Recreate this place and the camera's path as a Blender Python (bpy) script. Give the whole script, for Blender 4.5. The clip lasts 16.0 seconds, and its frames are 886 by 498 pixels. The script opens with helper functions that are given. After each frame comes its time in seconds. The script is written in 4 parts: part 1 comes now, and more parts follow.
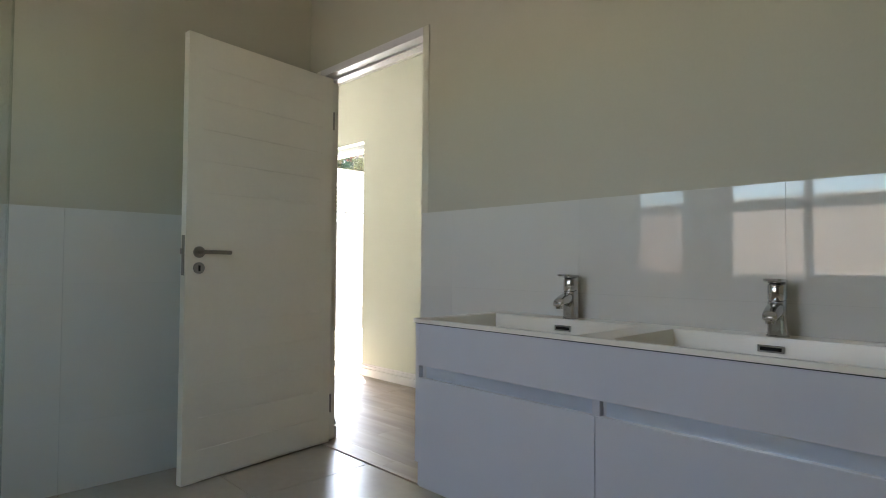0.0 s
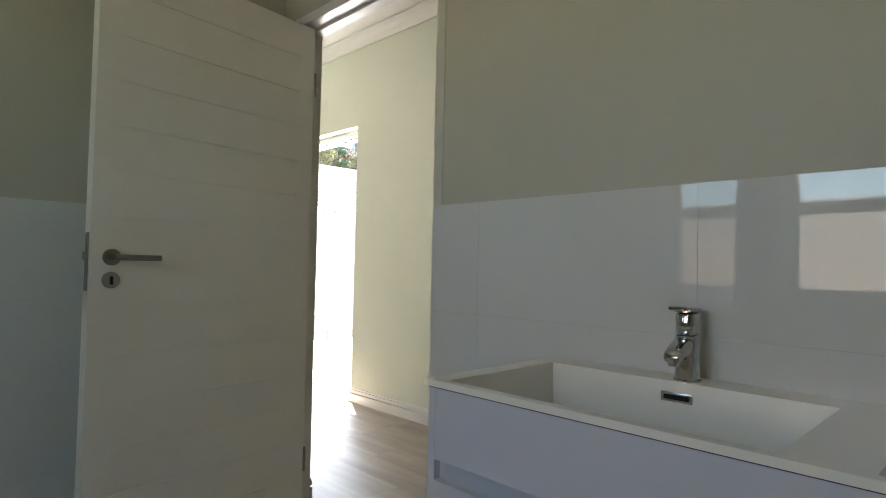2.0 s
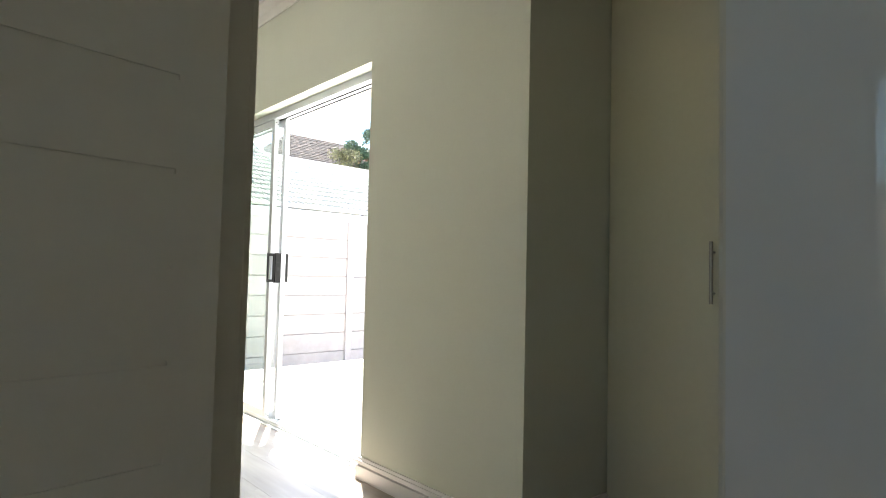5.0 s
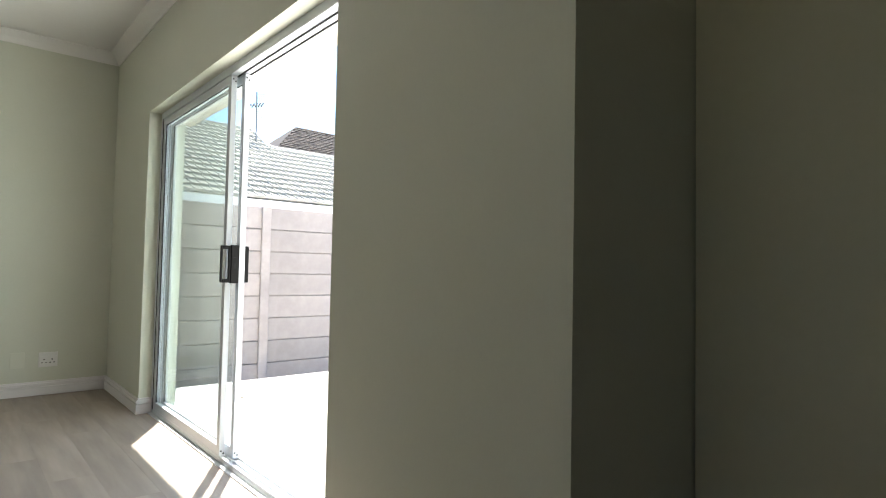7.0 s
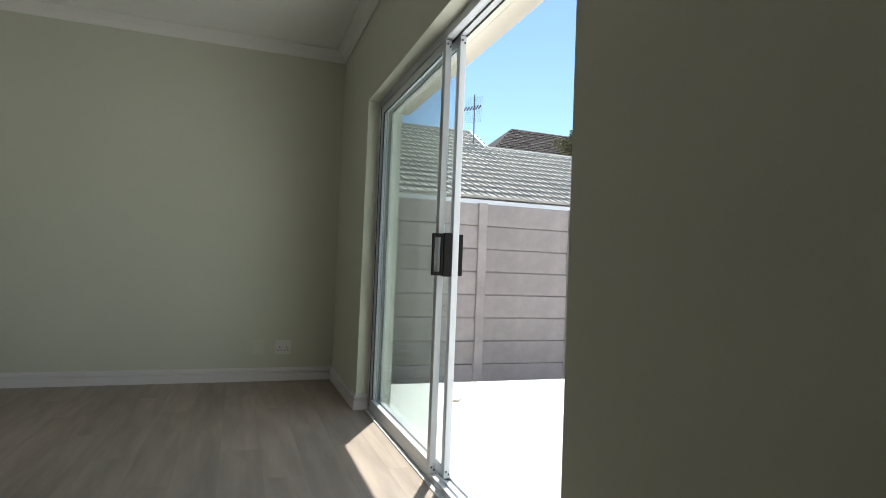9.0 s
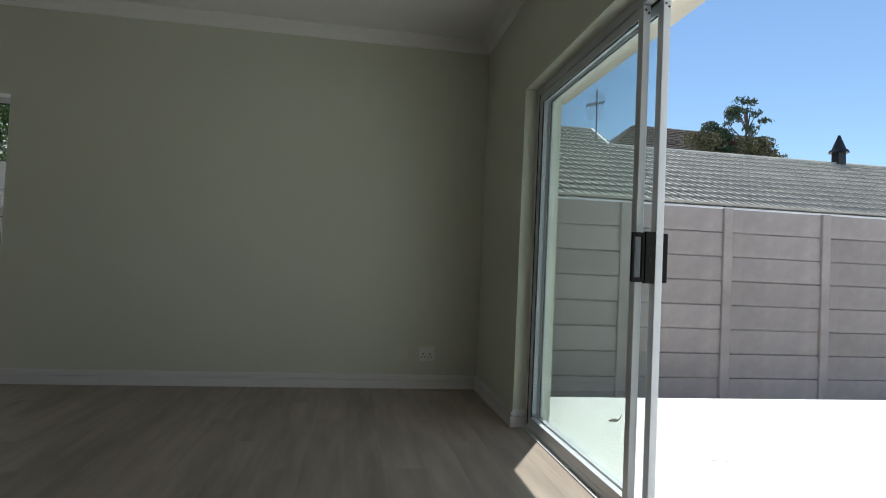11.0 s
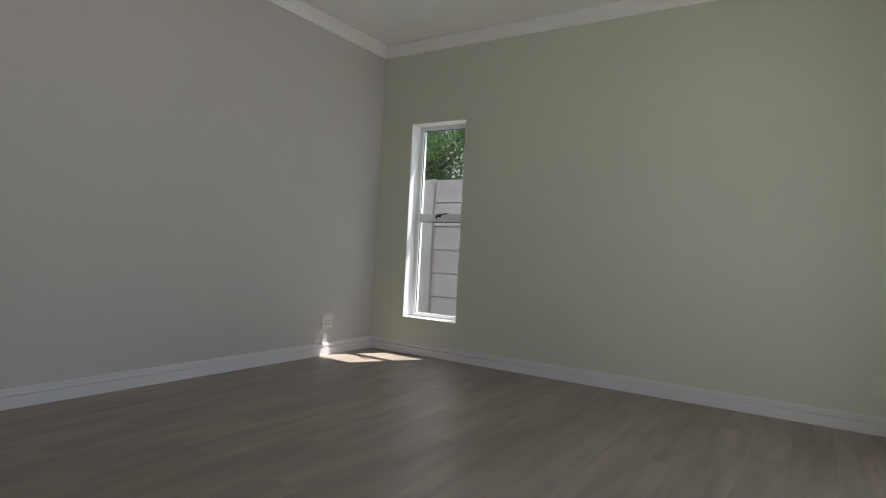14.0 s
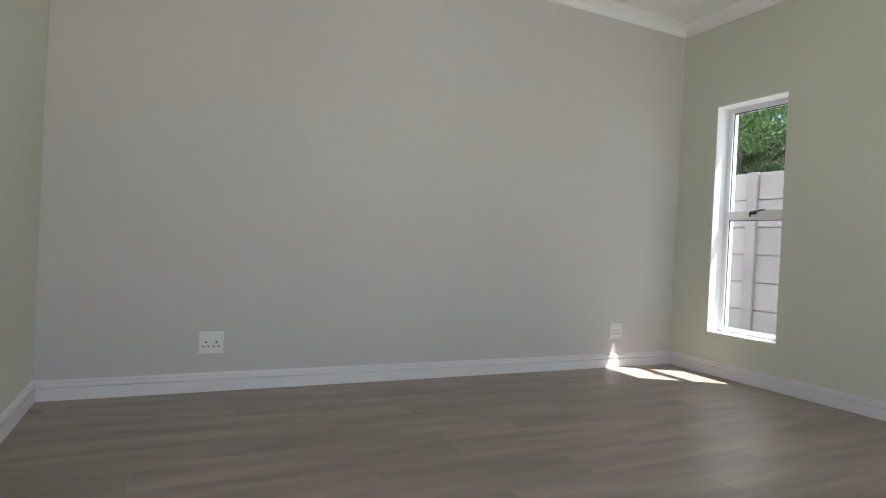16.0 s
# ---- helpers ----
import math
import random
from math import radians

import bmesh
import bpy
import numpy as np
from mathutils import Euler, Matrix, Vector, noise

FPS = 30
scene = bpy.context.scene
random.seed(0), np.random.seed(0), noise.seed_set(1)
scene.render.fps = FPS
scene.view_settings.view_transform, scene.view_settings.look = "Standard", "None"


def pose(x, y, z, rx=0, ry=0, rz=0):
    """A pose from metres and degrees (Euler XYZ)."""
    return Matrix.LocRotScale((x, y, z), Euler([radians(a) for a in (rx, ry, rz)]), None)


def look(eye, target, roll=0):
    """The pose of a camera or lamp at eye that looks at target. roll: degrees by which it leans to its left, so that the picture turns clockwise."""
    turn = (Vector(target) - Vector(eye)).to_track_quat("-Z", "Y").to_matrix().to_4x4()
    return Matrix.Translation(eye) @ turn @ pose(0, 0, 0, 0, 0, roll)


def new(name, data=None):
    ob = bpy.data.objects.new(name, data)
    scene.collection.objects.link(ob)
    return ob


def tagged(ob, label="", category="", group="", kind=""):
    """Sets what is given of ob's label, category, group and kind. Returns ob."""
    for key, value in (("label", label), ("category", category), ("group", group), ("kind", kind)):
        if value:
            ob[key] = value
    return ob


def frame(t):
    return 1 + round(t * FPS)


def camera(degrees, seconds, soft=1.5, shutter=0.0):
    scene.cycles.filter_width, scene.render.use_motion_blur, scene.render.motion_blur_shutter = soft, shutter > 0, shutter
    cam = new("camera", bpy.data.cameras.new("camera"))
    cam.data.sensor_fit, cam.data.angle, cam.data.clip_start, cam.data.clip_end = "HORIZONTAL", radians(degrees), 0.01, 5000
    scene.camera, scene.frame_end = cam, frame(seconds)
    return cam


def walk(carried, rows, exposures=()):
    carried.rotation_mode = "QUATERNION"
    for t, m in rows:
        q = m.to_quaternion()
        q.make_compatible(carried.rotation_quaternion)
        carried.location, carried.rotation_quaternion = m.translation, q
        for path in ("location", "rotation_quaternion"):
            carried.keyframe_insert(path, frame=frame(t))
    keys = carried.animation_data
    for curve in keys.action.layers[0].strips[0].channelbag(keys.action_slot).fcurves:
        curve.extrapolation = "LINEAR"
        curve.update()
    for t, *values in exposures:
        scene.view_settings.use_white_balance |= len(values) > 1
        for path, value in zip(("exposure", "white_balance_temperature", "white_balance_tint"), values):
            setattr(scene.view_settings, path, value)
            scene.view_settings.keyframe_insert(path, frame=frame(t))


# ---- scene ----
cam = camera(75.45, 16.0, soft=1.0)
PATH = [
    (0, (-1.751, -2.741, 0.997), (-0.356, -1.309, 1.051), 0.47),
    (0.5, (-1.673, -2.599, 1.0), (-0.274, -1.171, 1.06), 0.58),
    (1, (-1.579, -2.42, 0.999), (-0.177, -0.995, 1.066), 0.77),
    (1.5, (-1.453, -2.292, 1.007), (-0.051, -0.867, 1.066), 0.98),
    (2, (-1.257, -2.125, 1.037), (0.147, -0.703, 1.099), 1.27),
    (2.5, (-1.082, -1.913, 1.045), (0.306, -0.475, 1.09), 0.92),
    (3, (-0.915, -1.704, 1.056), (0.458, -0.25, 1.111), 1.19),
    (5.5, (-0.139, -0.747, 1.013), (1.198, 0.737, 1.103), 1.20),
    (6, (0.043, -0.571, 1.010), (1.377, 0.917, 1.097), 1.1),
    (6.5, (0.183, -0.433, 1.025), (1.528, 1.044, 1.107), 1.14),
    (7, (0.323, -0.319, 1.024), (1.626, 1.196, 1.103), 1.13),
    (7.5, (0.417, -0.13, 1.013), (1.587, 1.49, 1.088), 1.25),
    (8, (0.486, 0.011, 1.004), (1.477, 1.746, 1.076), 1.89),
    (8.5, (0.543, 0.128, 0.992), (1.38, 1.943, 1.062), 2.21),
    (9, (0.559, 0.215, 0.979), (1.229, 2.098, 1.046), 2.26),
    (11.5, (0.276, 0.668, 0.969), (0.448, 2.66, 1.024), 2.7),
    (12, (0.26, 0.686, 0.965), (0.22, 2.685, 1.011), 2.8),
    (12.5, (0.254, 0.717, 0.952), (-0.041, 2.695, 0.99), 3.0),
    (13, (0.266, 0.769, 0.93), (-0.265, 2.697, 0.966), 3.3),
    (13.5, (0.33, 0.837, 0.927), (-0.488, 2.662, 0.946), 3.0),
    (14, (0.385, 0.965, 0.928), (-0.703, 2.643, 0.938), 3.0),
    (14.5, (0.37, 1.098, 0.938), (-0.918, 2.628, 0.938), 3.0),
    (15, (0.357, 1.218, 0.946), (-1.118, 2.568, 0.939), 3.0),
    (15.5, (0.36, 1.279, 0.922), (-1.301, 2.393, 0.907), 3.0),
    (16, (0.419, 1.353, 0.894), (-1.389, 2.208, 0.881), 2.8),
]
walk(cam, [(t, look(eye, target, roll)) for t, eye, target, roll in PATH],
     exposures=[(0.0, 3.75, 6980, 10), (1.0, 3.69, 6980, 10), (2.0, 3.50, 6980, 8), (3.0, 3.20, 6980, 7), (5.5, 2.60, 6880, 7), (7.0, 1.82, 6800, 7), (8.0, 1.18, 6700, 6), (9.0, 0.71, 6650, 6), (11.5, 0.09, 6480, 5), (13.0, 0.76, 6560, 13), (14.5, 1.12, 6570, 12), (16.0, 1.72, 6540, 12)])

# ---- plan, metres ----
XE, XEO = 1.351, 1.592        # inner and outer face of the east wall
YN, YNO = 5.149, 5.389        # inner and outer face of the north wall
XW = -3.080                   # inner face of the bedroom's west wall
YS = 0.740                    # bedroom face of the wall shared with the bathroom
YB = 0.178                    # bathroom face of the same wall
XV = 0.116                    # bedroom face of the vanity wall
XBW = -3.0                    # bathroom west wall
YBS = -3.55                   # bathroom south wall
YA = 0.441                    # end of the east wall beside the wardrobe
XC = 1.906                    # wardrobe door faces
ZC = 2.80                     # ceiling
SL0, SL1, SLZ = 1.484, 4.081, 2.112   # sliding door opening
WX0, WX1, WZ0, WZ1 = -2.728, -2.160, 0.32, 2.073  # narrow window
ZT = 1.229                    # top of the bathroom tiles
YF = 6.94                     # yard fence

# ---- light ----
SUN_TO = Vector((0.508, 0.862, 0.0)).normalized()
ELEV = radians(62.5)
world = bpy.data.worlds.new("sky")
scene.world = world
world.use_nodes = True
wn = world.node_tree.nodes
sky = wn.new("ShaderNodeTexSky")
sky.sky_type = "NISHITA"
sky.sun_disc = False
sky.sun_elevation = ELEV
sky.sun_rotation = math.atan2(SUN_TO.x, SUN_TO.y)
sky.air_density, sky.dust_density, sky.ozone_density = 1.0, 0.1, 4.5
world.node_tree.links.new(sky.outputs[0], wn["Background"].inputs[0])
wn["Background"].inputs[1].default_value = 0.138
sun_data = bpy.data.lights.new("sun", "SUN")
sun_data.energy, sun_data.angle, sun_data.color = 5.0, radians(0.53), (1.0, 0.98, 0.95)
sun = new("sun", sun_data)
to_sun = Vector((SUN_TO.x * math.cos(ELEV), SUN_TO.y * math.cos(ELEV), math.sin(ELEV)))
sun.matrix_world = look(to_sun * 30, (0, 0, 0))


def opening_light(name, x, y, z, rx, ry, rz, w, h, power):
    """Sky light that enters at an opening."""
    d = bpy.data.lights.new(name, "AREA")
    d.shape, d.size, d.size_y, d.energy, d.color = "RECTANGLE", w, h, power, (0.97, 0.955, 0.93)
    o = new(name, d)
    o.matrix_world = pose(x, y, z, rx, ry, rz)
    return o


opening_light("sky_at_sliding_door", XEO + 0.06, (SL0 + SL1) / 2, SLZ / 2, 0, 90, 0, SLZ - 0.1, SL1 - SL0 - 0.1, 9.2)
opening_light("sky_at_narrow_window", (WX0 + WX1) / 2, YNO + 0.05, (WZ0 + WZ1) / 2, -90, 0, 0, WX1 - WX0, WZ1 - WZ0, 1.25)
opening_light("sky_at_bathroom_window", XBW - 0.2, -1.575, 1.78, 0, -90, 0, 0.52, 1.06, 0.38).data.color = (0.97, 0.94, 0.95)
opening_light("wall_light_at_bathroom_window", XBW - 0.2, -1.575, 1.21, 0, -90, 0, 0.56, 1.06, 0.34).data.color = (1.0, 0.90, 0.85)
opening_light("sky_at_shower_window", XBW - 0.2, -0.485, 1.49, 0, -90, 0, 1.12, 0.42, 0.055).data.color = (1.0, 0.95, 0.9)


# ---- materials ----
def mat(name, colour, rough=0.5, metal=0.0, grain=0.0, grain_scale=40.0, stain=0.0, stain_scale=2.0, bump=0.0,
        bump_scale=120.0, island=0.0, objrand=0.0, stretch=(1, 1, 1), spec=None, coat=0.0, rough_var=0.0):
    m = bpy.data.materials.new(name)
    m.use_nodes = True
    nt = m.node_tree
    n, L = nt.nodes, nt.links
    b = n["Principled BSDF"]
    b.inputs["Roughness"].default_value = rough
    b.inputs["Metallic"].default_value = metal
    if spec is not None:
        b.inputs["Specular IOR Level"].default_value = spec
    if coat:
        b.inputs["Coat Weight"].default_value = coat
        b.inputs["Coat Roughness"].default_value = 0.05
    b.inputs["Base Color"].default_value = (*colour, 1)
    tc = n.new("ShaderNodeTexCoord")
    mp = n.new("ShaderNodeMapping")
    mp.inputs["Scale"].default_value = stretch
    L.new(tc.outputs["Object"], mp.inputs[0])
    value = None

    def noise_node(scale, detail, lo, hi):
        t = n.new("ShaderNodeTexNoise")
        t.inputs["Scale"].default_value = scale
        t.inputs["Detail"].default_value = detail
        L.new(mp.outputs[0], t.inputs["Vector"])
        r = n.new("ShaderNodeMapRange")
        r.inputs["From Min"].default_value, r.inputs["From Max"].default_value = 0.25, 0.75
        r.inputs["To Min"].default_value, r.inputs["To Max"].default_value = lo, hi
        L.new(t.outputs[0], r.inputs[0])
        return r.outputs[0]

    def times(a, c):
        q = n.new("ShaderNodeMath")
        q.operation = "MULTIPLY"
        L.new(a, q.inputs[0])
        L.new(c, q.inputs[1])
        return q.outputs[0]

    for amount, scale, detail in ((grain, grain_scale, 6.0), (stain, stain_scale, 3.0)):
        if amount:
            v = noise_node(scale, detail, 1 - amount, 1 + amount)
            value = v if value is None else times(value, v)
    if objrand or island:
        src = n.new("ShaderNodeObjectInfo").outputs["Random"] if objrand else n.new("ShaderNodeNewGeometry").outputs["Random Per Island"]
        r = n.new("ShaderNodeMapRange")
        a = objrand or island
        r.inputs["To Min"].default_value, r.inputs["To Max"].default_value = 1 - a, 1 + a
        L.new(src, r.inputs[0])
        value = r.outputs[0] if value is None else times(value, r.outputs[0])
    if value is not None:
        h = n.new("ShaderNodeVectorMath")
        h.operation = "SCALE"
        h.inputs[0].default_value = colour
        L.new(value, h.inputs["Scale"])
        L.new(h.outputs[0], b.inputs["Base Color"])
    if rough_var:
        L.new(noise_node(6.0, 4.0, max(rough - rough_var, 0.02), rough + rough_var), b.inputs["Roughness"])
    if bump:
        t = n.new("ShaderNodeTexNoise")
        t.inputs["Scale"].default_value, t.inputs["Detail"].default_value = bump_scale, 4.0
        L.new(mp.outputs[0], t.inputs["Vector"])
        u = n.new("ShaderNodeBump")
        u.inputs["Strength"].default_value, u.inputs["Distance"].default_value = bump, 0.002
        L.new(t.outputs[0], u.inputs["Height"])
        L.new(u.outputs[0], b.inputs["Normal"])
    return m


WALL = mat("sage_wall_paint", (0.595, 0.60, 0.505), 0.62, grain=0.012, grain_scale=90, stain=0.02, stain_scale=1.3, bump=0.12, bump_scale=160)
GREYWALL = mat("pale_grey_wall_paint", (0.535, 0.512, 0.485), 0.62, grain=0.012, grain_scale=90, stain=0.02, stain_scale=1.3, bump=0.12, bump_scale=160)
BWALL = mat("bathroom_wall_paint", (0.515, 0.492, 0.385), 0.62, grain=0.012, grain_scale=90, stain=0.02, stain_scale=1.3, bump=0.12, bump_scale=160)
OUTWALL = mat("outside_plaster", (0.78, 0.77, 0.74), 0.8, grain=0.03, stain=0.04, bump=0.3)
CEIL = mat("ceiling_paint", (0.78, 0.76, 0.73), 0.7, grain=0.01, stain=0.015, bump=0.05)
TRIM = mat("white_trim_paint", (0.71, 0.68, 0.685), 0.35, grain=0.01, stain=0.02, bump=0.04, bump_scale=60)
DOOR = mat("white_door_paint", (0.88, 0.84, 0.73), 0.4, grain=0.012, stain=0.02, bump=0.06, bump_scale=80)
CLOSET = mat("pale_melamine", (0.60, 0.575, 0.435), 0.45, grain=0.015, stain=0.02, bump=0.04)
TILE = mat("white_glazed_tile", (0.67, 0.665, 0.617), 0.018, stain=0.01, objrand=0.012, spec=0.5)
GROUT = mat("pale_grout", (0.55, 0.55, 0.53), 0.9, grain=0.05)
FTILE = mat("beige_floor_tile", (0.44, 0.395, 0.34), 0.25, grain=0.03, grain_scale=25, stain=0.05, stain_scale=3, objrand=0.02, rough_var=0.02)
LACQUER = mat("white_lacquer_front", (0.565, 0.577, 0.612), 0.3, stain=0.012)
RECESS = mat("satin_handle_strip", (0.56, 0.62, 0.70), 0.3, metal=0.4, stain=0.02)
CERAMIC = mat("white_cast_basin", (0.83, 0.80, 0.71), 0.28, stain=0.012)
CHROME = mat("chrome", (0.56, 0.565, 0.57), 0.05, metal=1.0, stain=0.02)
STEEL = mat("brushed_steel", (0.33, 0.31, 0.275), 0.3, metal=1.0, grain=0.05, grain_scale=200)
ALU = mat("white_powdercoat_aluminium", (0.80, 0.81, 0.83), 0.35, grain=0.01, stain=0.02)
RUBBER = mat("black_gasket", (0.02, 0.02, 0.022), 0.7)
BRONZE = mat("dark_bronze_lock", (0.006, 0.0055, 0.005), 0.55, grain=0.1, spec=0.12)
FRAME = mat("satin_aluminium_frame", (0.575, 0.60, 0.635), 0.35, grain=0.01, stain=0.03)
# hinge jamb lighter, near jamb darker: light and shade put into one paint's colour
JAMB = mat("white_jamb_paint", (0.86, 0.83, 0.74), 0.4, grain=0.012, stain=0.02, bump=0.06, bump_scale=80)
SHADEJAMB = mat("shaded_jamb_paint", (0.62, 0.59, 0.48), 0.45, grain=0.012, stain=0.02, bump=0.06, bump_scale=80)
REVEAL = mat("white_reveal_paint", (0.80, 0.79, 0.77), 0.55, grain=0.012, stain=0.02, bump=0.1)
# outside plaster toned down to beige, the lintel's shade held in the colour
LINTEL = mat("shaded_lintel_plaster", (0.60, 0.55, 0.46), 0.8, grain=0.03, stain=0.04, bump=0.3)
BLACK = mat("black_plastic", (0.015, 0.015, 0.015), 0.45)
HOLE = mat("dark_hole", (0.008, 0.008, 0.008), 0.9)
PLATE = mat("painted_cover_plate", (0.63, 0.632, 0.535), 0.45, stain=0.01)
PLASTIC = mat("white_socket_plastic", (0.72, 0.705, 0.68), 0.3, stain=0.01)
CONCRETE = mat("precast_concrete", (0.368, 0.314, 0.288), 0.9, grain=0.05, grain_scale=18, stain=0.24, stain_scale=1.9, bump=0.4, bump_scale=60, objrand=0.085)
PAVE = mat("pale_yard_screed", (0.80, 0.77, 0.73), 0.9, grain=0.05, grain_scale=30, stain=0.06, stain_scale=0.8, bump=0.3)
ROOFTILE = mat("grey_concrete_roof_tile", (0.415, 0.395, 0.345), 0.85, grain=0.12, grain_scale=30, stain=0.12, stain_scale=1.1, objrand=0.10, bump=0.3)
BROWNROOF = mat("brown_roof_tile", (0.045, 0.032, 0.027), 0.85, grain=0.2, stain=0.2, island=0.55)
FASCIA = mat("white_fascia", (0.80, 0.80, 0.79), 0.5, stain=0.04)
BRICK = mat("pink_plaster", (0.45, 0.34, 0.30), 0.9, grain=0.05, stain=0.06)
BARK = mat("bark", (0.10, 0.075, 0.055), 0.9, grain=0.2, bump=0.5)
LEAF = mat("bright_green_leaf", (0.09, 0.17, 0.034), 0.5, island=0.6)
PINE = mat("dark_conifer_leaf", (0.04, 0.07, 0.03), 0.6, island=0.4)
DRYLEAF = mat("olive_brown_leaf", (0.10, 0.092, 0.035), 0.6, island=0.55)
DRYCURL = mat("bleached_dry_leaf", (0.30, 0.26, 0.20), 0.7, grain=0.2)
RUSTLEAF = mat("rust_brown_leaf", (0.19, 0.075, 0.04), 0.6, island=0.4)
METALGREY = mat("galvanised_metal", (0.20, 0.205, 0.21), 0.4, metal=0.9, grain=0.05)


def glass_mat(name, tint, rough=0.0):
    m = bpy.data.materials.new(name)
    m.use_nodes = True
    n, L = m.node_tree.nodes, m.node_tree.links
    n.remove(n["Principled BSDF"])
    tr, gl, mx = n.new("ShaderNodeBsdfTransparent"), n.new("ShaderNodeBsdfGlossy"), n.new("ShaderNodeMixShader")
    lw = n.new("ShaderNodeLayerWeight")
    pw, fr = n.new("ShaderNodeMath"), n.new("ShaderNodeMath")
    pw.operation, fr.operation = "POWER", "MULTIPLY_ADD"
    pw.inputs[1].default_value = 5.0
    fr.inputs[1].default_value, fr.inputs[2].default_value = 0.9, 0.045
    lw.inputs[0].default_value = 0.5
    L.new(lw.outputs["Facing"], pw.inputs[0])
    L.new(pw.outputs[0], fr.inputs[0])
    tr.inputs[0].default_value = (*tint, 1)
    gl.inputs["Roughness"].default_value = rough
    L.new(fr.outputs[0], mx.inputs[0])
    L.new(tr.outputs[0], mx.inputs[1])
    L.new(gl.outputs[0], mx.inputs[2])
    L.new(mx.outputs[0], n["Material Output"].inputs[0])
    return m


GLASS = glass_mat("clear_window_glass", (0.928, 0.962, 0.950))
OBSCURE = glass_mat("tinted_shower_window_glass", (0.78, 0.78, 0.76))
SHOWERGLASS = glass_mat("shower_glass", (0.90, 0.95, 0.93))


def wood_mat():
    m = mat("oak_laminate", (0.312, 0.258, 0.214), 0.42, grain=0.05, grain_scale=8, stain=0.25, stain_scale=2.2, objrand=0.04,
            stretch=(4.5, 0.5, 1), bump=0.05, bump_scale=30, rough_var=0.06)
    # each board is cut from another stretch of the grain
    n, L = m.node_tree.nodes, m.node_tree.links
    info, far = n.new("ShaderNodeObjectInfo"), n.new("ShaderNodeMath")
    far.operation = "MULTIPLY"
    far.inputs[1].default_value = 90.0
    L.new(info.outputs["Random"], far.inputs[0])
    L.new(far.outputs[0], n["Mapping"].inputs["Location"])
    return m


WOOD = wood_mat()


# ---- mesh helpers ----
def box(bm, x0, x1, y0, y1, z0, z1, bevel=0.0):
    vs = [bm.verts.new(p) for p in ((x0, y0, z0), (x1, y0, z0), (x1, y1, z0), (x0, y1, z0), (x0, y0, z1), (x1, y0, z1), (x1, y1, z1), (x0, y1, z1))]
    fs = [bm.faces.new([vs[i] for i in f]) for f in ((3, 2, 1, 0), (4, 5, 6, 7), (0, 1, 5, 4), (1, 2, 6, 5), (2, 3, 7, 6), (3, 0, 4, 7))]
    if bevel:
        es = list({e for f in fs for e in f.edges})
        bmesh.ops.bevel(bm, geom=es, offset=bevel, segments=2, affect="EDGES", profile=0.6)
    return bm


def boxes(*many, bevel=0.0):
    bm = bmesh.new()
    for b in many:
        box(bm, *b, bevel=bevel)
    return bm


def tube(bm, a, b, r, n=12, r2=None):
    a, b = Vector(a), Vector(b)
    q = (b - a).to_track_quat("Z", "Y").to_matrix()
    r2 = r if r2 is None else r2
    ra = [bm.verts.new(a + q @ Vector((r * math.cos(k * math.tau / n), r * math.sin(k * math.tau / n), 0))) for k in range(n)]
    rb = [bm.verts.new(b + q @ Vector((r2 * math.cos(k * math.tau / n), r2 * math.sin(k * math.tau / n), 0))) for k in range(n)]
    for k in range(n):
        bm.faces.new((ra[k], ra[(k + 1) % n], rb[(k + 1) % n], rb[k]))
    bm.faces.new(ra[::-1])
    bm.faces.new(rb)
    return bm


def tubes(*many, n=12):
    bm = bmesh.new()
    for a, b, r in many:
        tube(bm, a, b, r, n)
    return bm


def extrude_profile(profile, a, b, up=(0, 0, 1), out=(1, 0, 0)):
    """A profile of (out, up) pairs swept from a to b."""
    bm = bmesh.new()
    a, b, up, out = Vector(a), Vector(b), Vector(up), Vector(out)
    ra = [bm.verts.new(a + out * p + up * q) for p, q in profile]
    rb = [bm.verts.new(b + out * p + up * q) for p, q in profile]
    n = len(profile)
    for k in range(n):
        bm.faces.new((ra[k], ra[(k + 1) % n], rb[(k + 1) % n], rb[k]))
    bm.faces.new(ra[::-1])
    bm.faces.new(rb)
    return bm


def mesh_of(name, bm, material, smooth=False):
    bmesh.ops.recalc_face_normals(bm, faces=bm.faces)
    me = bpy.data.meshes.new(name)
    bm.to_mesh(me)
    bm.free()
    me.materials.append(material)
    if smooth:
        me.polygons.foreach_set("use_smooth", [True] * len(me.polygons))
    return me


def part(name, bm, material, parent, label="", smooth=False):
    ob = new(name, mesh_of(name, bm, material, smooth))
    ob.parent = parent
    if label:
        tagged(ob, label)
    return ob


def thing(name, label, category, group="", at=(0, 0, 0), rz=0.0, kind=""):
    ob = new(name)
    ob.matrix_world = pose(*at, 0, 0, rz)
    return tagged(ob, label, category, group, kind)


def solid(name, bm, material, label, category, kind="structure", group="", smooth=False):
    return tagged(new(name, mesh_of(name, bm, material, smooth)), label, category, group, kind)


# ---- structure: rooms ----
solid("wall_east", boxes((XE, XEO, YA, SL0, 0, ZC), (XE, XEO, SL1, YNO, 0, ZC), (XE, XEO, SL0, SL1, SLZ, ZC)), WALL,
      "smooth pale sage painted plaster wall with a wide door opening", "wall")
solid("wall_north", boxes((XW - 0.24, WX0, YN, YNO, 0, ZC), (WX1, XE, YN, YNO, 0, ZC), (WX0, WX1, YN, YNO, 0, WZ0), (WX0, WX1, YN, YNO, WZ1, ZC)), WALL,
      "smooth sage green painted plaster wall with narrow window", "wall")
